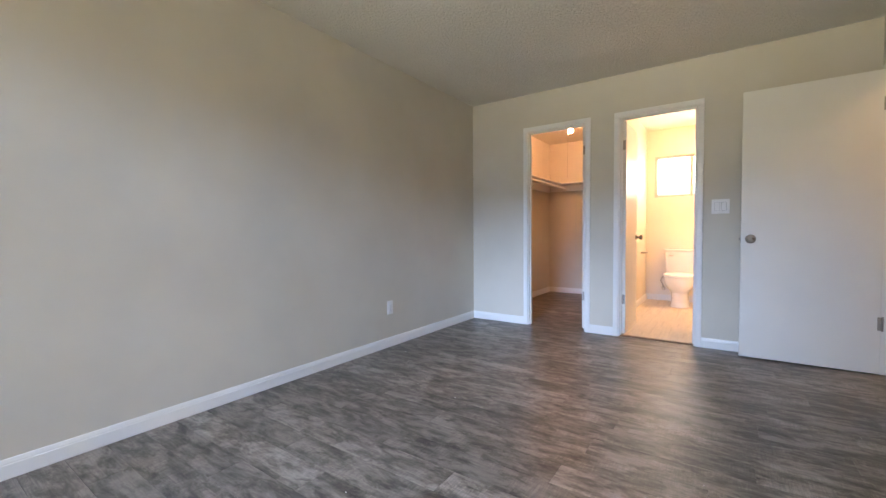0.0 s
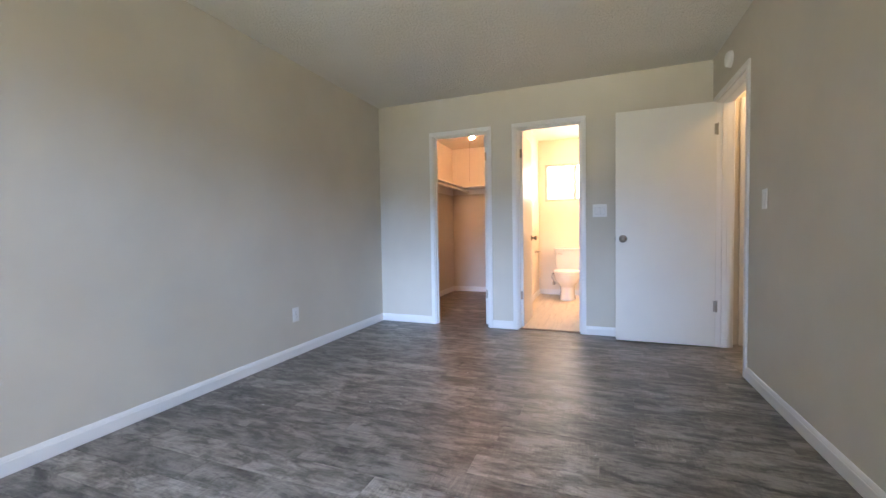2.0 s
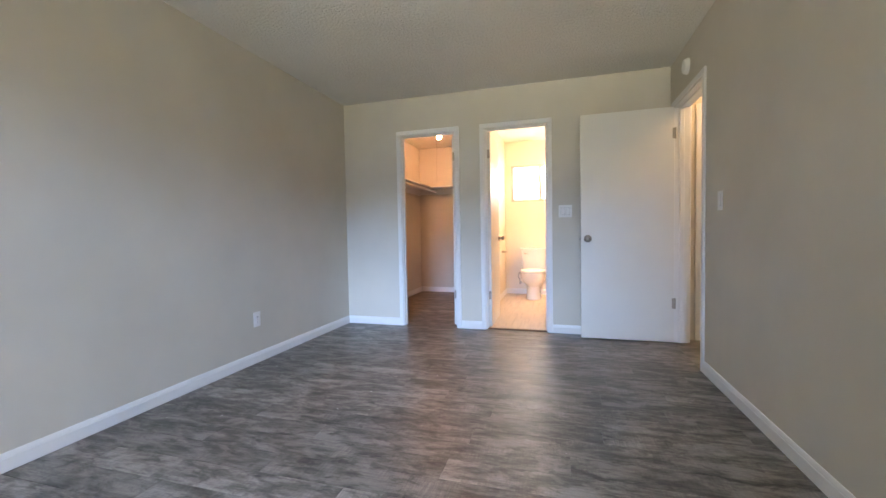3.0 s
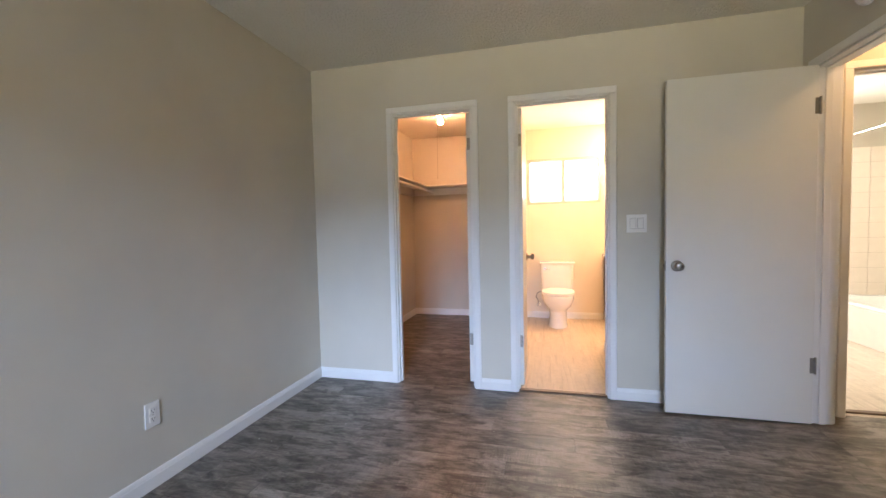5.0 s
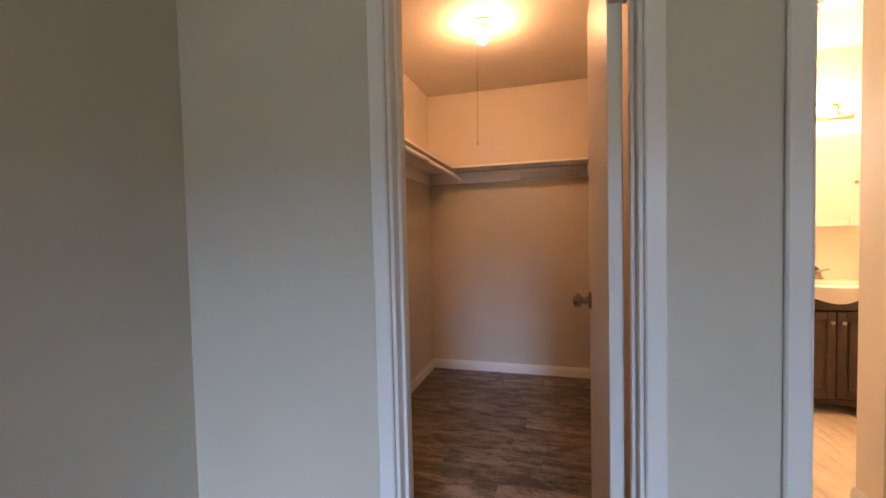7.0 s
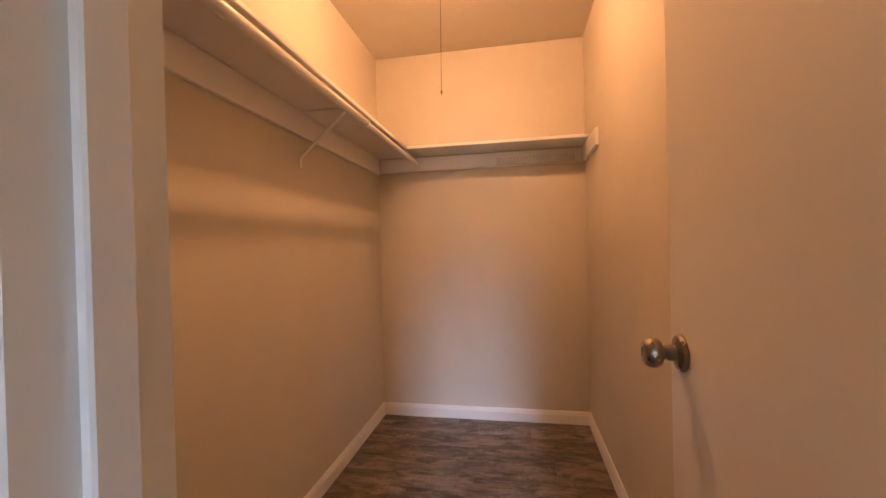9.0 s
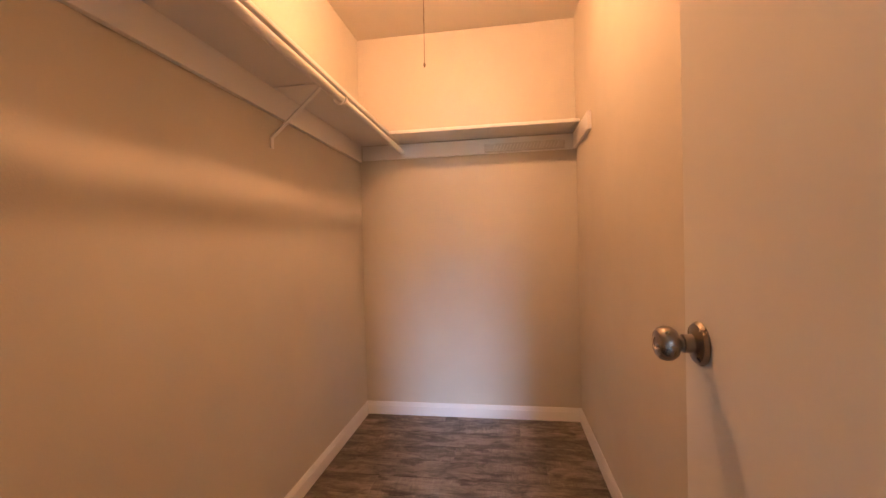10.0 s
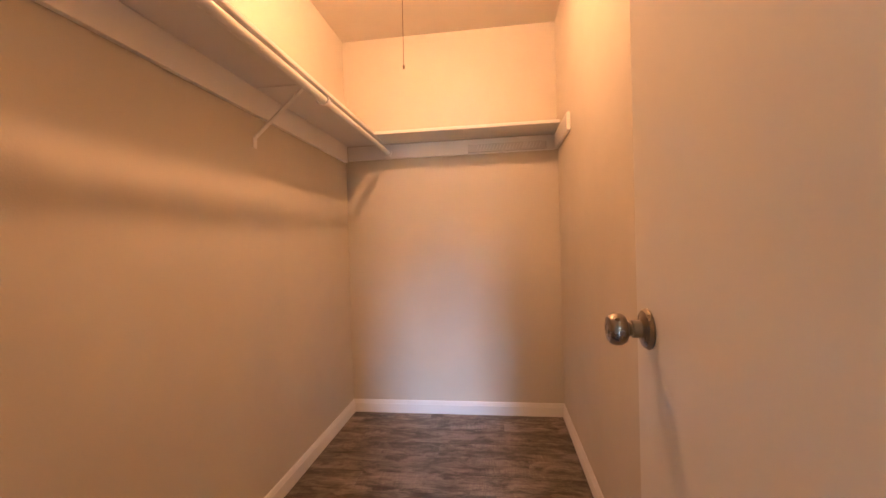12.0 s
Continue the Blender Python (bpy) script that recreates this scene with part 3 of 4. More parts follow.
t = thing("smoke_detector", "round white smoke detector on the wall above the door", "smoke detector", at=(XR, 3.60, 2.25))
md = Matrix.Translation((XR, 3.60, 2.25)) @ Matrix.Rotation(radians(-90), 4, "Y")
part("base", lathe([(0, 0), (0.060, 0), (0.060, 0.010), (0.056, 0.012), (0, 0.012)], 32, md), PLASTIC, t, "", True)
part("cover", lathe([(0.054, 0.012), (0.055, 0.022), (0.048, 0.032), (0.030, 0.036), (0.028, 0.034), (0.014, 0.035), (0, 0.037)], 32, md), PLASTIC, t, "", True)

# ---- bathroom ----


def loft(rings, cap0=True, cap1=True):
    bm = bmesh.new()
    rs = [[bm.verts.new(p) for p in ring] for ring in rings]
    n = len(rs[0])
    for a, b in zip(rs, rs[1:]):
        for i in range(n):
            bm.faces.new((a[i], a[(i + 1) % n], b[(i + 1) % n], b[i]))
    if cap0:
        bm.faces.new(rs[0][::-1])
    if cap1:
        bm.faces.new(rs[-1])
    bmesh.ops.recalc_face_normals(bm, faces=bm.faces)
    return bm


def oval(cx, cy, rx, ryf, ryb, z, n=32, power=2.3):
    """An egg-shaped ring: longer to the front (-y) than to the back."""
    out = []
    for i in range(n):
        a = 2 * math.pi * i / n
        c, s = math.cos(a), math.sin(a)
        k = 1.0 / ((abs(c) ** power + abs(s) ** power) ** (1 / power))
        out.append((cx + rx * c * k, cy + (ryb if s > 0 else ryf) * s * k, z))
    return out


TXC, TYB = -0.478, CY1 - 0.015
t = thing("toilet", "white porcelain two-piece toilet with the lid closed", "toilet", at=(TXC, TYB - 0.3, 0))
cy = TYB - 0.42
bowl = [(0.0, 0.112, 0.185, 0.05), (0.02, 0.112, 0.185, 0.05), (0.035, 0.104, 0.175, 0.05), (0.12, 0.098, 0.165, 0.05), (0.19, 0.100, 0.170, 0.045), (0.225, 0.122, 0.195, 0.03), (0.26, 0.152, 0.222, 0.01), (0.31, 0.174, 0.245, 0.0), (0.36, 0.182, 0.254, 0.0), (0.385, 0.183, 0.256, 0.0), (0.392, 0.177, 0.250, 0.0)]
part("bowl", loft([oval(TXC, cy + off, rx, ry, 0.205, z) for z, rx, ry, off in bowl]), PORCELAIN, t, "", True)
part("seat", loft([oval(TXC, cy, 0.182, 0.248, 0.19, 0.394), oval(TXC, cy, 0.186, 0.252, 0.19, 0.400), oval(TXC, cy, 0.184, 0.250, 0.19, 0.410)]), PLASTIC, t, "white plastic seat", True)
part("seat_lid", loft([oval(TXC, cy, 0.186, 0.253, 0.19, 0.413), oval(TXC, cy, 0.188, 0.255, 0.19, 0.421), oval(TXC, cy, 0.180, 0.246, 0.185, 0.429), oval(TXC, cy, 0.12, 0.17, 0.13, 0.434)]), PLASTIC, t, "white plastic lid, closed", True)
part("seat_hinge", box(TXC - 0.09, TXC + 0.09, TYB - 0.235, TYB - 0.205, 0.394, 0.43, bevel=0.006, seg=2), PLASTIC, t)
part("shelf", box(TXC - 0.13, TXC + 0.13, TYB - 0.26, TYB - 0.02, 0.30, 0.392, bevel=0.02, seg=3), PORCELAIN, t, "", True)


def rrect(cx, cy_, hx, hy, r, z, n=5):
    pts = []
    for k, (sx, sy) in enumerate(((1, 1), (-1, 1), (-1, -1), (1, -1))):
        for i in range(n + 1):
            a = radians(90 * k + 90 * i / n)
            pts.append((cx + sx * (hx - r) + r * math.cos(a), cy_ + sy * (hy - r) + r * math.sin(a), z))
    return pts


ty = TYB - 0.10
part("tank", loft([rrect(TXC, ty, 0.175, 0.078, 0.03, 0.392), rrect(TXC, ty, 0.185, 0.085, 0.03, 0.42), rrect(TXC, ty, 0.200, 0.095, 0.03, 0.70), rrect(TXC, ty, 0.200, 0.095, 0.03, 0.712)]), PORCELAIN, t, "", True)
part("tank_lid", loft([rrect(TXC, ty, 0.203, 0.098, 0.03, 0.712), rrect(TXC, ty, 0.212, 0.104, 0.032, 0.722), rrect(TXC, ty, 0.212, 0.104, 0.032, 0.742), rrect(TXC, ty, 0.204, 0.098, 0.03, 0.750)]), PORCELAIN, t, "", True)
hd = part("flush_handle", rod_mesh((TXC - 0.145, ty - 0.094, 0.665), (TXC - 0.145, ty - 0.110, 0.665), 0.012, 16), CHROME, t, "chrome flush handle", True)
part("lever", rod_mesh((TXC - 0.150, ty - 0.108, 0.664), (TXC - 0.085, ty - 0.112, 0.655), 0.006, 10), CHROME, hd, "", True)

t = thing("supply_valve", "chrome water supply valve with a braided hose", "valve", at=(TXC - 0.23, CY1, 0.18))
part("escutcheon", lathe([(0, 0), (0.03, 0), (0.028, 0.005), (0.012, 0.010), (0, 0.010)], 20, Matrix.Translation((TXC - 0.23, CY1, 0.18)) @ Matrix.Rotation(radians(90), 4, "X")), CHROME, t, "", True)
part("stem", rod_mesh((TXC - 0.23, CY1 - 0.008, 0.18), (TXC - 0.23, CY1 - 0.075, 0.18), 0.008, 12), CHROME, t, "", True)
part("handle", loft([oval(TXC - 0.23, CY1 - 0.085, 0.018, 0.012, 0.012, 0.165, 16), oval(TXC - 0.23, CY1 - 0.085, 0.018, 0.012, 0.012, 0.195, 16)]), CHROME, t, "", True)
part("hose", tube([(TXC - 0.23, CY1 - 0.06, 0.185), (TXC - 0.235, CY1 - 0.062, 0.24), (TXC - 0.262, CY1 - 0.075, 0.29), (TXC - 0.24, CY1 - 0.09, 0.345), (TXC - 0.17, CY1 - 0.10, 0.375), (TXC - 0.14, CY1 - 0.10, 0.398)], 0.007, 10), STEEL, t, "braided steel hose", True)

# paper holder on the bathroom's left wall
PHY, PHZ = 6.20, 0.70
t = thing("paper_holder", "empty chrome paper holder on the bathroom wall", "paper holder", at=(BX0, PHY, PHZ))
for dy in (-0.07, 0.07):
    part("post", lathe([(0, 0), (0.020, 0), (0.019, 0.006), (0.010, 0.012), (0.009, 0.055), (0.012, 0.062), (0, 0.066)], 18, Matrix.Translation((BX0, PHY + dy, PHZ)) @ Matrix.Rotation(radians(90), 4, "Y")), STEEL, t, "", True)
part("bar", rod_mesh((BX0 + 0.055, PHY - 0.07, PHZ), (BX0 + 0.055, PHY + 0.07, PHZ), 0.008, 14), STEEL, t, "", True)

# vanity
VX0, VX1, VY0, VY1 = 0.090, 0.690, 6.240, CY1 - 0.001
t = thing("vanity_cabinet", "dark espresso wood vanity cabinet with two panelled doors", "vanity", at=(VX0, VY1, 0))
part("side_panel", box(VX0, VX0 + 0.016, VY0, VY1 - 0.014, 0.0, 0.80, bevel=0.0015), ESPRESSO, t)
part("side_panel", box(VX1 - 0.016, VX1, VY0, VY1 - 0.014, 0.0, 0.80, bevel=0.0015), ESPRESSO, t)
part("back_panel", box(VX0 + 0.017, VX1 - 0.017, VY1 - 0.026, VY1 - 0.015, 0.08, 0.80), ESPRESSO, t)
part("floor_panel", box(VX0 + 0.017, VX1 - 0.017, VY0 + 0.02, VY1 - 0.027, 0.085, 0.10), ESPRESSO, t)
part("apron", box(VX0 + 0.017, VX1 - 0.017, VY0, VY0 + 0.018, 0.675, 0.80, bevel=0.001), ESPRESSO, t, "dark false drawer front")
bm = bmesh.new()
top = [(VX0 + 0.017 + (VX1 - VX0 - 0.034) * i / 24, 0.098) for i in range(25)]
low = []
for x, _ in top:
    u = abs((x - (VX0 + VX1) / 2) / ((VX1 - VX0 - 0.034) / 2))
    low.append((x, 0.0 if u > 0.80 else 0.035 + 0.030 * (1 - (u / 0.80) ** 2)))
ra = [[bm.verts.new((x, y, z)) for x, z in line] for y in (VY0, VY0 + 0.018) for line in (top, low)]
for i in range(24):
    bm.faces.new((ra[0][i], ra[0][i + 1], ra[1][i + 1], ra[1][i]))
    bm.faces.new((ra[2][i], ra[3][i], ra[3][i + 1], ra[2][i + 1]))
    bm.faces.new((ra[1][i], ra[1][i + 1], ra[3][i + 1], ra[3][i]))
    bm.faces.new((ra[0][i], ra[2][i], ra[2][i + 1], ra[0][i + 1]))
bmesh.ops.recalc_face_normals(bm, faces=bm.faces)
part("toe_rail", bm, ESPRESSO, t, "scalloped base rail")
vm = (VX0 + VX1) / 2
for x0, x1, kx in ((VX0 + 0.020, vm - 0.002, vm - 0.03), (vm + 0.002, VX1 - 0.020, vm + 0.03)):
    d = part("door", box(x0, x1, VY0 - 0.018, VY0 - 0.0005, 0.108, 0.668, bevel=0.003), ESPRESSO, t)
    for n, a in (("stile", (x0 + 0.001, x0 + 0.048, 0.110, 0.666)), ("stile", (x1 - 0.048, x1 - 0.001, 0.110, 0.666)), ("rail", (x0 + 0.049, x1 - 0.049, 0.110, 0.160)), ("rail", (x0 + 0.049, x1 - 0.049, 0.616, 0.666))):
        part(n, box(a[0], a[1], VY0 - 0.025, VY0 - 0.0185, a[2], a[3], bevel=0.002), ESPRESSO, d)
    part("raised_panel", box(x0 + 0.060, x1 - 0.060, VY0 - 0.026, VY0 - 0.0185, 0.172, 0.604, bevel=0.007, seg=1), ESPRESSO, d)
    part("knob", lathe([(0, 0), (0.006, 0), (0.006, 0.010), (0.012, 0.015), (0.013, 0.020), (0.009, 0.025), (0, 0.026)], 16, Matrix.Translation((kx, VY0 - 0.0255, 0.60)) @ Matrix.Rotation(radians(90), 4, "X")), NICKEL, d, "satin nickel knob", True)

# basin top with a bowed front
bt = thing("sink_basin", "white moulded vanity top with a bowed basin front", "sink", at=(vm, VY1, 0.83))
N = 32


def bow(u):
    return 0.105 * max(0.0, math.cos(min(1, abs(u) / 0.72) * math.pi / 2)) ** 1.6


def drop(u):
    return 0.022 + 0.095 * max(0.0, math.cos(min(1, abs(u) / 0.80) * math.pi / 2)) ** 1.3


bm = bmesh.new()
rows = []
zt = 0.838
for i in range(N + 1):
    u = -1 + 2 * i / N
    x = vm + u * (VX1 - VX0 + 0.03) / 2
    yf = VY0 - 0.020 - bow(u)
    dr = drop(u)
    rows.append([bm.verts.new(p) for p in ((x, VY1 - 0.002, zt), (x, yf + 0.008, zt), (x, yf, zt - 0.007), (x, yf + 0.004, zt - 0.018), (x, yf + 0.020 + bow(u) * 0.5, zt - dr), (x, VY0 + 0.02, zt - dr + 0.002), (x, VY0 + 0.05, 0.8005), (x, VY1 - 0.002, 0.8005))])
for a, b in zip(rows, rows[1:]):
    for k in range(8):
        bm.faces.new((a[k], a[(k + 1) % 8], b[(k + 1) % 8], b[k]))
bm.faces.new(rows[0]), bm.faces.new(rows[-1][::-1])
bmesh.ops.recalc_face_normals(bm, faces=bm.faces)
part("top", bm, PORCELAIN, bt, "", True)
part("basin_rim", loft([oval(vm, VY0 + 0.075, 0.215, 0.15, 0.125, zt + 0.0005), oval(vm, VY0 + 0.075, 0.210, 0.145, 0.120, zt + 0.005), oval(vm, VY0 + 0.075, 0.195, 0.130, 0.108, zt + 0.004), oval(vm, VY0 + 0.075, 0.14, 0.09, 0.07, zt + 0.001)]), PORCELAIN, bt, "", True)

fy = VY1 - 0.085
f = thing("faucet", "brushed nickel two-handle basin faucet", "faucet", at=(vm, fy, zt))
part("base", loft([rrect(vm, fy, 0.080, 0.026, 0.024, zt + 0.0055), rrect(vm, fy, 0.078, 0.024, 0.022, zt + 0.020), rrect(vm, fy, 0.070, 0.018, 0.017, zt + 0.026)]), NICKEL, f, "", True)
part("spout", tube([(vm, fy, zt + 0.02), (vm, fy, zt + 0.055), (vm, fy - 0.012, zt + 0.080), (vm, fy - 0.04, zt + 0.092), (vm, fy - 0.08, zt + 0.085), (vm, fy - 0.105, zt + 0.066)], 0.013, 14), NICKEL, f, "", True)
for sx in (-1, 1):
    h = part("handle", lathe([(0, 0.02), (0.019, 0.02), (0.016, 0.045), (0.013, 0.060), (0, 0.063)], 18, Matrix.Translation((vm + sx * 0.052, fy, zt))), NICKEL, f, "", True)
    part("lever", rod_mesh((vm + sx * 0.052, fy, zt + 0.060), (vm + sx * 0.110, fy - 0.012, zt + 0.078), 0.0065, 12), NICKEL, h, "", True)

# medicine cabinet with a mirrored front
MX0, MX1, MZ0, MZ1, MY = 0.150, 0.650, 1.208, 1.825, CY1 - 0.115
t = thing("medicine_cabinet", "white framed mirrored medicine cabinet above the basin", "medicine cabinet", at=(MX0, CY1, MZ0))
part("body", box(MX0 + 0.003, MX1 - 0.003, MY + 0.020, CY1 - 0.001, MZ0 + 0.003, MZ1 - 0.003, bevel=0.002), TRIM, t)
d = part("door", box(MX0 + 0.03, MX1 - 0.03, MY + 0.008, MY + 0.0195, MZ0 + 0.03, MZ1 - 0.03), TRIM, t)
fw = 0.052
for n, a in (("stile", (MX0, MX0 + fw, MZ0, MZ1)), ("stile", (MX1 - fw, MX1, MZ0, MZ1)), ("rail", (MX0 + fw, MX1 - fw, MZ0, MZ0 + fw)), ("rail", (MX0 + fw, MX1 - fw, MZ1 - fw, MZ1))):
    part(n, box(a[0], a[1], MY, MY + 0.019, a[2], a[3], bevel=0.004, seg=2), TRIM, d)
part("mirror", box(MX0 + fw + 0.0005, MX1 - fw - 0.0005, MY + 0.003, MY + 0.0075, MZ0 + fw + 0.0005, MZ1 - fw - 0.0005), MIRROR, d, "silvered mirror glass")
part("knob", lathe([(0, 0), (0.006, 0), (0.006, 0.010), (0.012, 0.016), (0.012, 0.021), (0, 0.026)], 16, Matrix.Translation((MX1 - fw / 2, MY, 1.50)) @ Matrix.Rotation(radians(90), 4, "X")), NICKEL, d, "satin nickel knob", True)

# vanity light bar
t = thing("vanity_light", "nickel light bar with four lit globe bulbs", "wall lamp", at=(0.38, CY1, 2.0))
LZ = 2.005
part("bar", box(0.095, 0.675, CY1 - 0.028, CY1 - 0.001, LZ - 0.055, LZ + 0.055, bevel=0.012, seg=3), NICKEL, t, "brushed nickel back bar", True)
for i in range(4):
    x = 0.168 + i * 0.145
    part("cup", lathe([(0, 0.027), (0.030, 0.027), (0.034, 0.045), (0.030, 0.050), (0, 0.050)], 20, Matrix.Translation((x, CY1, LZ)) @ Matrix.Rotation(radians(90), 4, "X")), NICKEL, t, "", True)
    bm = bmesh.new()
    bmesh.ops.create_uvsphere(bm, u_segments=20, v_segments=12, radius=0.044, matrix=Matrix.Translation((x, CY1 - 0.092, LZ)))
    part("globe_bulb", bm, VANITY_BULB, t, "lit warm globe bulb", True)

# ceiling fan light
FX, FY = 0.155, 5.82
t = thing("ceiling_fan_light", "square white exhaust fan with a round lit dome", "ceiling lamp", at=(FX, FY, ZC))
part("grille", box(FX - 0.115, FX + 0.115, FY - 0.115, FY + 0.115, ZC - 0.018, ZC - 0.0005, bevel=0.006, seg=2), PLASTIC, t)
part("ring", lathe([(0.073, 0), (0.086, 0.0), (0.086, 0.010), (0.073, 0.014)], 32, Matrix.Translation((FX, FY, ZC - 0.018)) @ Matrix.Rotation(math.pi, 4, "X")), NICKEL, t, "", True)
part("dome", lathe([(0.072, 0), (0.067, 0.016), (0.052, 0.030), (0.027, 0.038), (0, 0.041)], 32, Matrix.Translation((FX, FY, ZC - 0.0185)) @ Matrix.Rotation(math.pi, 4, "X")), DOME, t, "lit frosted dome", True)

# shower fittings
VA = (0.290, SY1 - 0.010, 1.255)
t = thing("shower_valve", "round chrome shower valve with a clear knob", "shower valve", at=VA)
mv = Matrix.Translation(VA) @ Matrix.Rotation(radians(90), 4, "X")
part("plate", lathe([(0, 0), (0.088, 0), (0.088, 0.003), (0.080, 0.010), (0.045, 0.016), (0.030, 0.018), (0, 0.018)], 36, mv), CHROME, t, "", True)
part("knob", lathe([(0, 0.018), (0.018, 0.018), (0.020, 0.035), (0.034, 0.042), (0.036, 0.070), (0.028, 0.080), (0, 0.082)], 24, mv), NICKEL, t, "", True)
SH = (0.290, SY1 - 0.010, 1.88)
t = thing("wall_shower", "chrome shower head on a bent arm", "shower head", at=SH)
part("flange", lathe([(0, 0), (0.032, 0), (0.028, 0.008), (0.012, 0.012), (0, 0.012)], 24, Matrix.Translation(SH) @ Matrix.Rotation(radians(90), 4, "X")), CHROME, t, "", True)
part("arm", tube([(SH[0], SH[1] - 0.005, SH[2]), (SH[0], SH[1] - 0.07, SH[2] + 0.008), (SH[0], SH[1] - 0.12, SH[2] - 0.015), (SH[0], SH[1] - 0.15, SH[2] - 0.05)], 0.010, 12), CHROME, t, "", True)
part("head", lathe([(0, 0), (0.014, 0), (0.016, 0.02), (0.034, 0.05), (0.036, 0.06), (0, 0.062)], 24, Matrix.Translation((SH[0], SH[1] - 0.148, SH[2] - 0.045)) @ Matrix.Rotation(radians(150), 4, "X")), CHROME, t, "", True)
t = thing("shower_pan", "cream moulded shower floor pan", "shower pan", kind="structure", at=(0.3, 4.6, 0))
part("pan", box(SX0 + 0.115, BX1 - 0.012, SY0 + 0.012, SY1 - 0.012, 0.0, 0.05, bevel=0.01, seg=2), TILE, t)

# ---- hall and second bathroom ----
t = thing("hall_lamp", "small round lit ceiling lamp in the hall", "ceiling lamp", at=(1.5, 3.72, ZC))
mh = Matrix.Translation((1.5, 3.72, ZC)) @ Matrix.Rotation(math.pi, 4, "X")
part("base", lathe([(0, 0), (0.13, 0), (0.13, 0.02), (0, 0.02)], 32, mh), PLASTIC, t, "", True)
part("shade", lathe([(0.12, 0.02), (0.118, 0.05), (0.09, 0.085), (0.05, 0.10), (0, 0.105)], 32, mh), HALL_DOME, t, "lit warm glass shade", True)

t = thing("door_chime", "white plastic chime box high on the hall wall", "door chime", at=(1.52, YF, 2.28))
part("cover", box(1.385, 1.60, YF - 0.050, YF - 0.0005, 2.206, 2.315, bevel=0.006, seg=2), PLASTIC, t)
# near-black strip stands in for the shade below the cover
part("base", box(1.39, 1.595, YF - 0.040, YF - 0.001, 2.196, 2.2055, bevel=0.001), SLOT, t, "dark strip painted as the shade under the cover")

TBX = 2.28
t = thing("bathtub", "white bathtub with a plain apron along the tiled wall", "bathtub", at=(TBX, TY1, 0))
part("apron", box(TBX, TBX + 0.05, 4.9, TY1 - 0.012, 0.0, 0.345, bevel=0.004), PORCELAIN, t)
bm = bmesh.new()
cx_, cy_, hx_, hy_ = (TBX + TX1 - 0.012) / 2, (4.9 + TY1 - 0.012) / 2, (TX1 - 0.012 - TBX) / 2, (TY1 - 0.012 - 4.9) / 2
part("basin", loft([rrect(cx_, cy_, hx_ - 0.001, hy_ - 0.001, 0.012, 0.346, 8), rrect(cx_, cy_, hx_, hy_, 0.012, 0.358, 8), rrect(cx_, cy_, hx_ - 0.01, hy_ - 0.01, 0.02, 0.372, 8), rrect(cx_, cy_, hx_ - 0.07, hy_ - 0.07, 0.12, 0.369, 8), rrect(cx_, cy_, hx_ - 0.09, hy_ - 0.10, 0.12, 0.33, 8), rrect(cx_, cy_, hx_ - 0.14, hy_ - 0.20, 0.12, 0.10, 8), rrect(cx_, cy_, hx_ - 0.20, hy_ - 0.30, 0.10, 0.06, 8)], False, True), PORCELAIN, t, "", True)
t = thing("shower_rod", "straight chrome shower curtain rod over the tub", "curtain rod", at=(TBX - 0.015, TY1, 2.01))
part("rod", rod_mesh((TBX - 0.015, YF + T + 0.001, 2.01), (TBX - 0.015, TY1 - 0.001, 2.01), 0.013, 16), CHROME, t, "", True)
part("flange", lathe([(0, 0), (0.03, 0), (0.028, 0.012), (0.016, 0.016), (0, 0.016)], 20, Matrix.Translation((TBX - 0.015, TY1 - 0.0005, 2.01)) @ Matrix.Rotation(radians(90), 4, "X")), CHROME, t, "", True)

rnd = random.Random(12)
bm = bmesh.new()
for _ in range(26):
    x, y, d = rnd.uniform(-2.3, 0.6), rnd.uniform(1.0, 3.6), rnd.uniform(0.0015, 0.0045)
    bmesh.ops.create_icosphere(bm, subdivisions=1, radius=d, matrix=Matrix.Translation((x, y, d * 0.35)) @ Matrix.Rotation(rnd.uniform(0, 6), 4, "Z") @ Matrix.Diagonal((1.3, 0.7, 0.4, 1)))
solid("paint_crumbs", bm, PLASTIC, "tiny white paint crumbs scattered on the floor", "debris", "stuff")

# ---- floors: underlay, then plank by plank ----


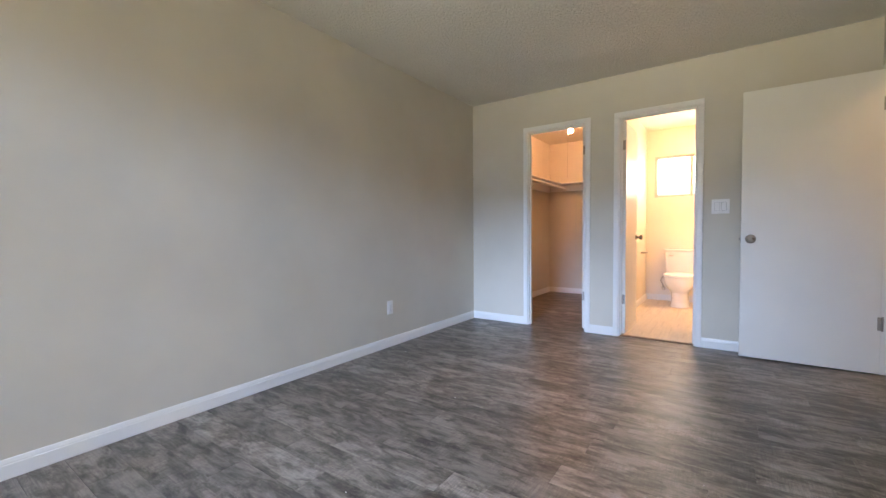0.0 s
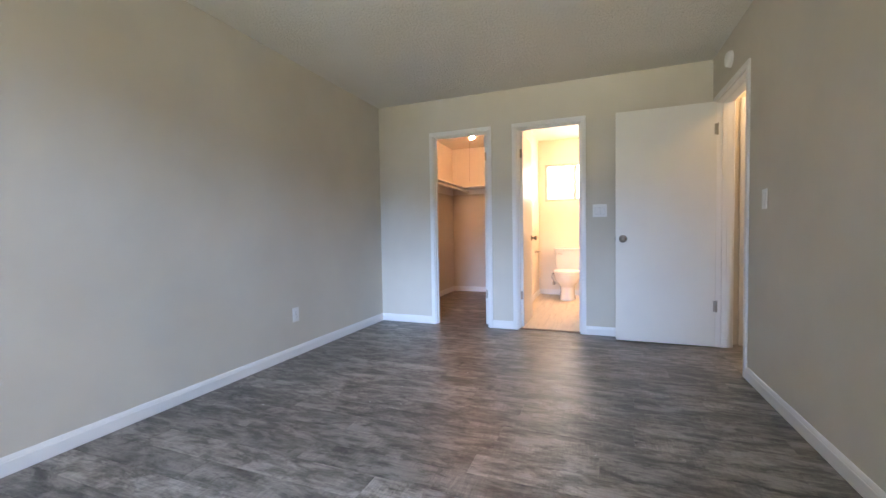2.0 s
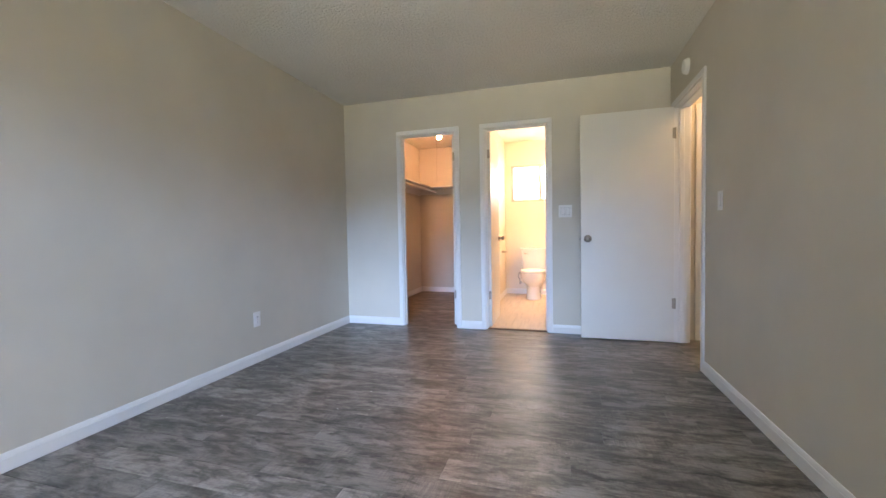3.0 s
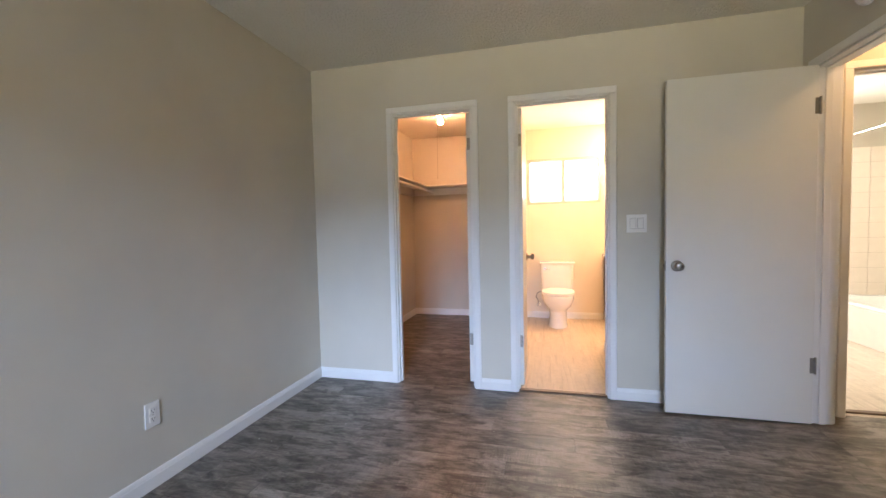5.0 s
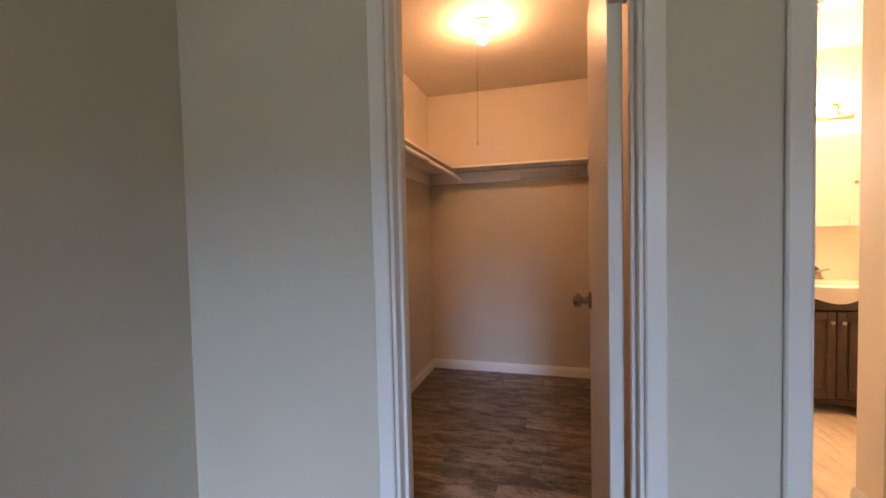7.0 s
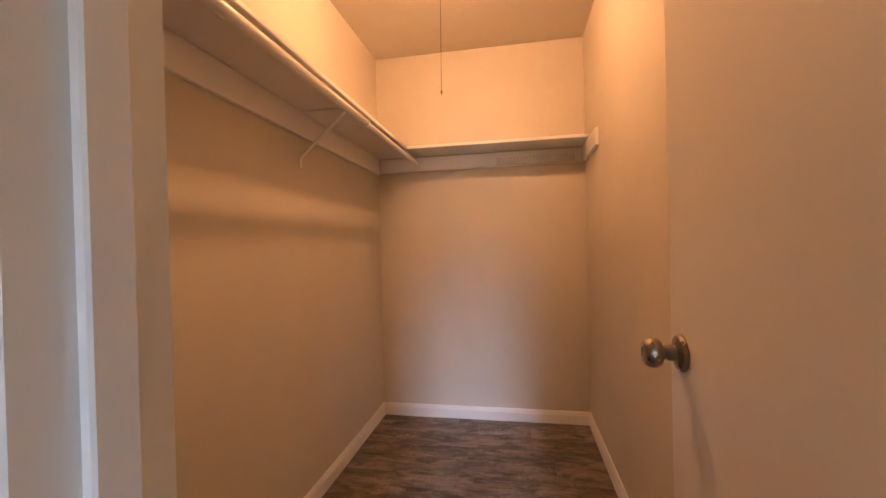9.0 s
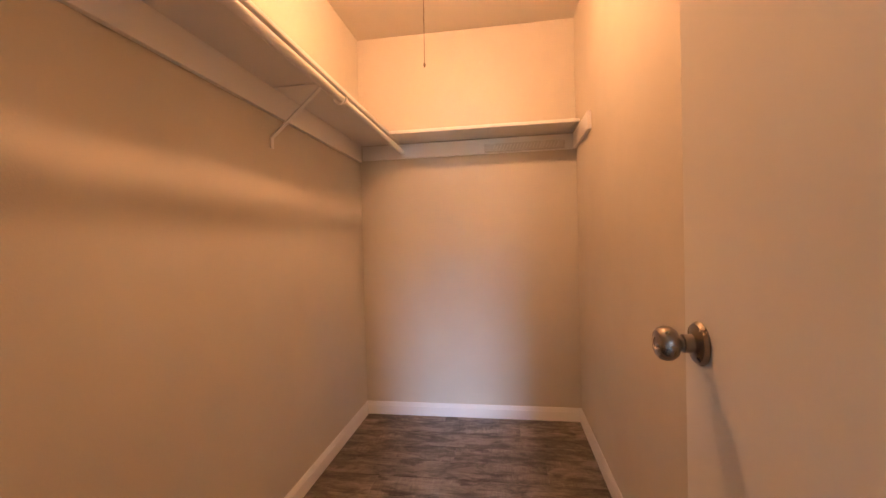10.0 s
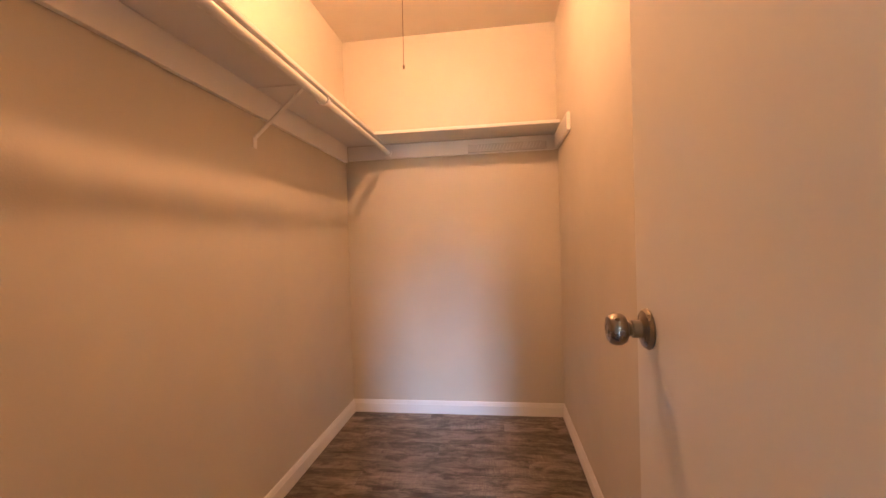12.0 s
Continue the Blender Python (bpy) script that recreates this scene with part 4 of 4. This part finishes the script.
def floor(name, rects, along, pw, pl, material, label, seed, seam=0.0009, under=None):
    """Planks in staggered rows; alike planks share one mesh."""
    bm = bmesh.new()
    for x0, x1, y0, y1 in rects:
        add_box(bm, x0, x1, y0, y1, -0.10, -0.004)
    f = solid(name, bm, under or SUBFLOOR, label, "floor")
    rnd = random.Random(seed)
    store = {}
    for x0, x1, y0, y1 in rects:
        a0, a1, c0, c1 = (x0, x1, y0, y1) if along == "x" else (y0, y1, x0, x1)
        rows = math.ceil((c1 - c0) / pw - 1e-6)
        for r in range(rows):
            lo, hi = c0 + r * pw, min(c0 + (r + 1) * pw, c1)
            at = a0 - (0.06 + (r * 0.41 + 0.13 * rnd.randrange(3)) % 1.0) * pl * 0.92
            while at < a1 - 1e-6:
                p, q = max(at, a0), min(at + pl, a1)
                at += pl
                if q - p < 0.01:
                    continue
                key = (round(q - p, 3), round(hi - lo, 3))
                if key not in store:
                    g = seam * 0.45
                    l2, w2 = (q - p) / 2 - g, (hi - lo) / 2 - g
                    b = box(-l2, l2, -w2, w2, -0.004, 0.0) if along == "x" else box(-w2, w2, -l2, l2, -0.004, 0.0)
                    bmesh.ops.bevel(b, geom=[e for e in b.edges if all(vv.co.z > -0.001 for vv in e.verts)], offset=seam, segments=1, affect="EDGES")
                    store[key] = mesh_of("plank", b, material)
                ob = new("plank", store[key])
                ob.location = ((p + q) / 2, (lo + hi) / 2, 0) if along == "x" else ((lo + hi) / 2, (p + q) / 2, 0)
                ob.parent = f
    return f


floor("floor_bedroom", [(XL, XR, YN, YF + 0.03), (XL, CX1, YF + 0.03, CY1), (XR, HX1, HY0, YF + 0.03)], "x", 0.149, 1.22, PLANK, "grey weathered wood-look vinyl plank floor", 4)
floor("floor_bath", [(CX1, BX1, YF + 0.03, CY1)], "y", 0.152, 1.22, BATH_PLANK, "pale oak wood-look vinyl bathroom floor", 7, 0.0002, BATH_PLANK)
floor("floor_second", [(BX1, TX1, YF + 0.03, TY1)], "y", 0.152, 1.22, BATH_PLANK, "pale oak wood-look vinyl floor of the second bathroom", 9, 0.0002, BATH_PLANK)

# ---- wall tiles ----


def tile_mesh(w, h, store={}):
    key = (round(w, 4), round(h, 4))
    if key not in store:
        b = box(-w / 2, w / 2, -0.008, 0.0, -h / 2, h / 2)
        bmesh.ops.bevel(b, geom=[e for e in b.edges if all(vv.co.y < -0.007 for vv in e.verts)], offset=0.0022, segments=2, affect="EDGES")
        store[key] = mesh_of("tile", b, TILE)
    return store[key]


def tiled(name, label, origin, along, out, widths, heights, gap=0.0024):
    """Tiles over a bed of grout, from origin along a wall whose room side is out."""
    origin, along, out = Vector(origin), Vector(along), Vector(out)
    wt, ht = sum(widths), sum(heights)
    up = Vector((0, 0, 1)) if abs(out.z) < 0.5 else -out.cross(along)
    rot = Matrix((along, -out, up)).transposed().to_4x4()
    if rot.determinant() < 0:
        along = -along
        origin = origin - along * wt
        widths = widths[::-1]
        rot = Matrix((along, -out, up)).transposed().to_4x4()
    bed = bmesh.new()
    add_box(bed, 0, wt, -0.005, -0.0005, 0, ht)
    b = solid(name, bed, GROUT, label, "tiling")
    b.matrix_world = Matrix.Translation(origin) @ rot
    x = 0
    for w in widths:
        z = 0
        for h in heights:
            ob = new("tile", tile_mesh(w - gap, h - gap))
            ob.location = (x + w / 2, -0.002, z + h / 2)
            ob.parent = b
            z += h
        x += w
    return b


rows = [0.040] + [0.1605] * 12 + [0.055]
tiled("tiles_shower_far", "glazed cream wall tiles in the shower", (SX0, SY1, 0.0), (1, 0, 0), (0, -1, 0), [0.075] + [0.162] * 5, rows)
tiled("tiles_shower_right", "glazed cream wall tiles in the shower", (BX1, SY0, 0.0), (0, 1, 0), (-1, 0, 0), [0.158] * 5 + [0.08], rows)
tiled("tiles_second_back", "glazed white wall tiles above the tub", (TX1, 4.9, 0.345), (0, 1, 0), (-1, 0, 0), [0.1605] * 10 + [0.09], [0.163] * 10)
tiled("tiles_second_end", "glazed white wall tiles at the tub end", (TBX - 0.04, TY1, 0.345), (1, 0, 0), (0, -1, 0), [0.05] + [0.165] * 4 + [0.08], [0.163] * 10)
curb = solid("shower_curb", box(SX0 + 0.009, SX0 + 0.106, SY0, SY1 - 0.011, 0.0, 0.180), GROUT, "tiled shower curb with a rounded top", "shower curb")
for i in range(6):
    y = SY0 + 0.004 + 0.146 * i
    tw = min(0.143, SY1 - 0.013 - y)
    if tw > 0.03:
        for n, a in (("tile", (SX0 + 0.001, SX0 + 0.0088, y, y + tw, 0.002, 0.173)), ("tile", (SX0 + 0.001, SX0 + 0.046, y, y + tw, 0.1805, 0.189)), ("tile", (SX0 + 0.050, SX0 + 0.074, y, y + tw, 0.1805, 0.188)), ("tile", (SX0 + 0.078, SX0 + 0.112, y, y + tw, 0.1805, 0.188))):
            ob = new(n, mesh_of(n, box(*a, bevel=0.002), TILE))
            ob.parent = curb
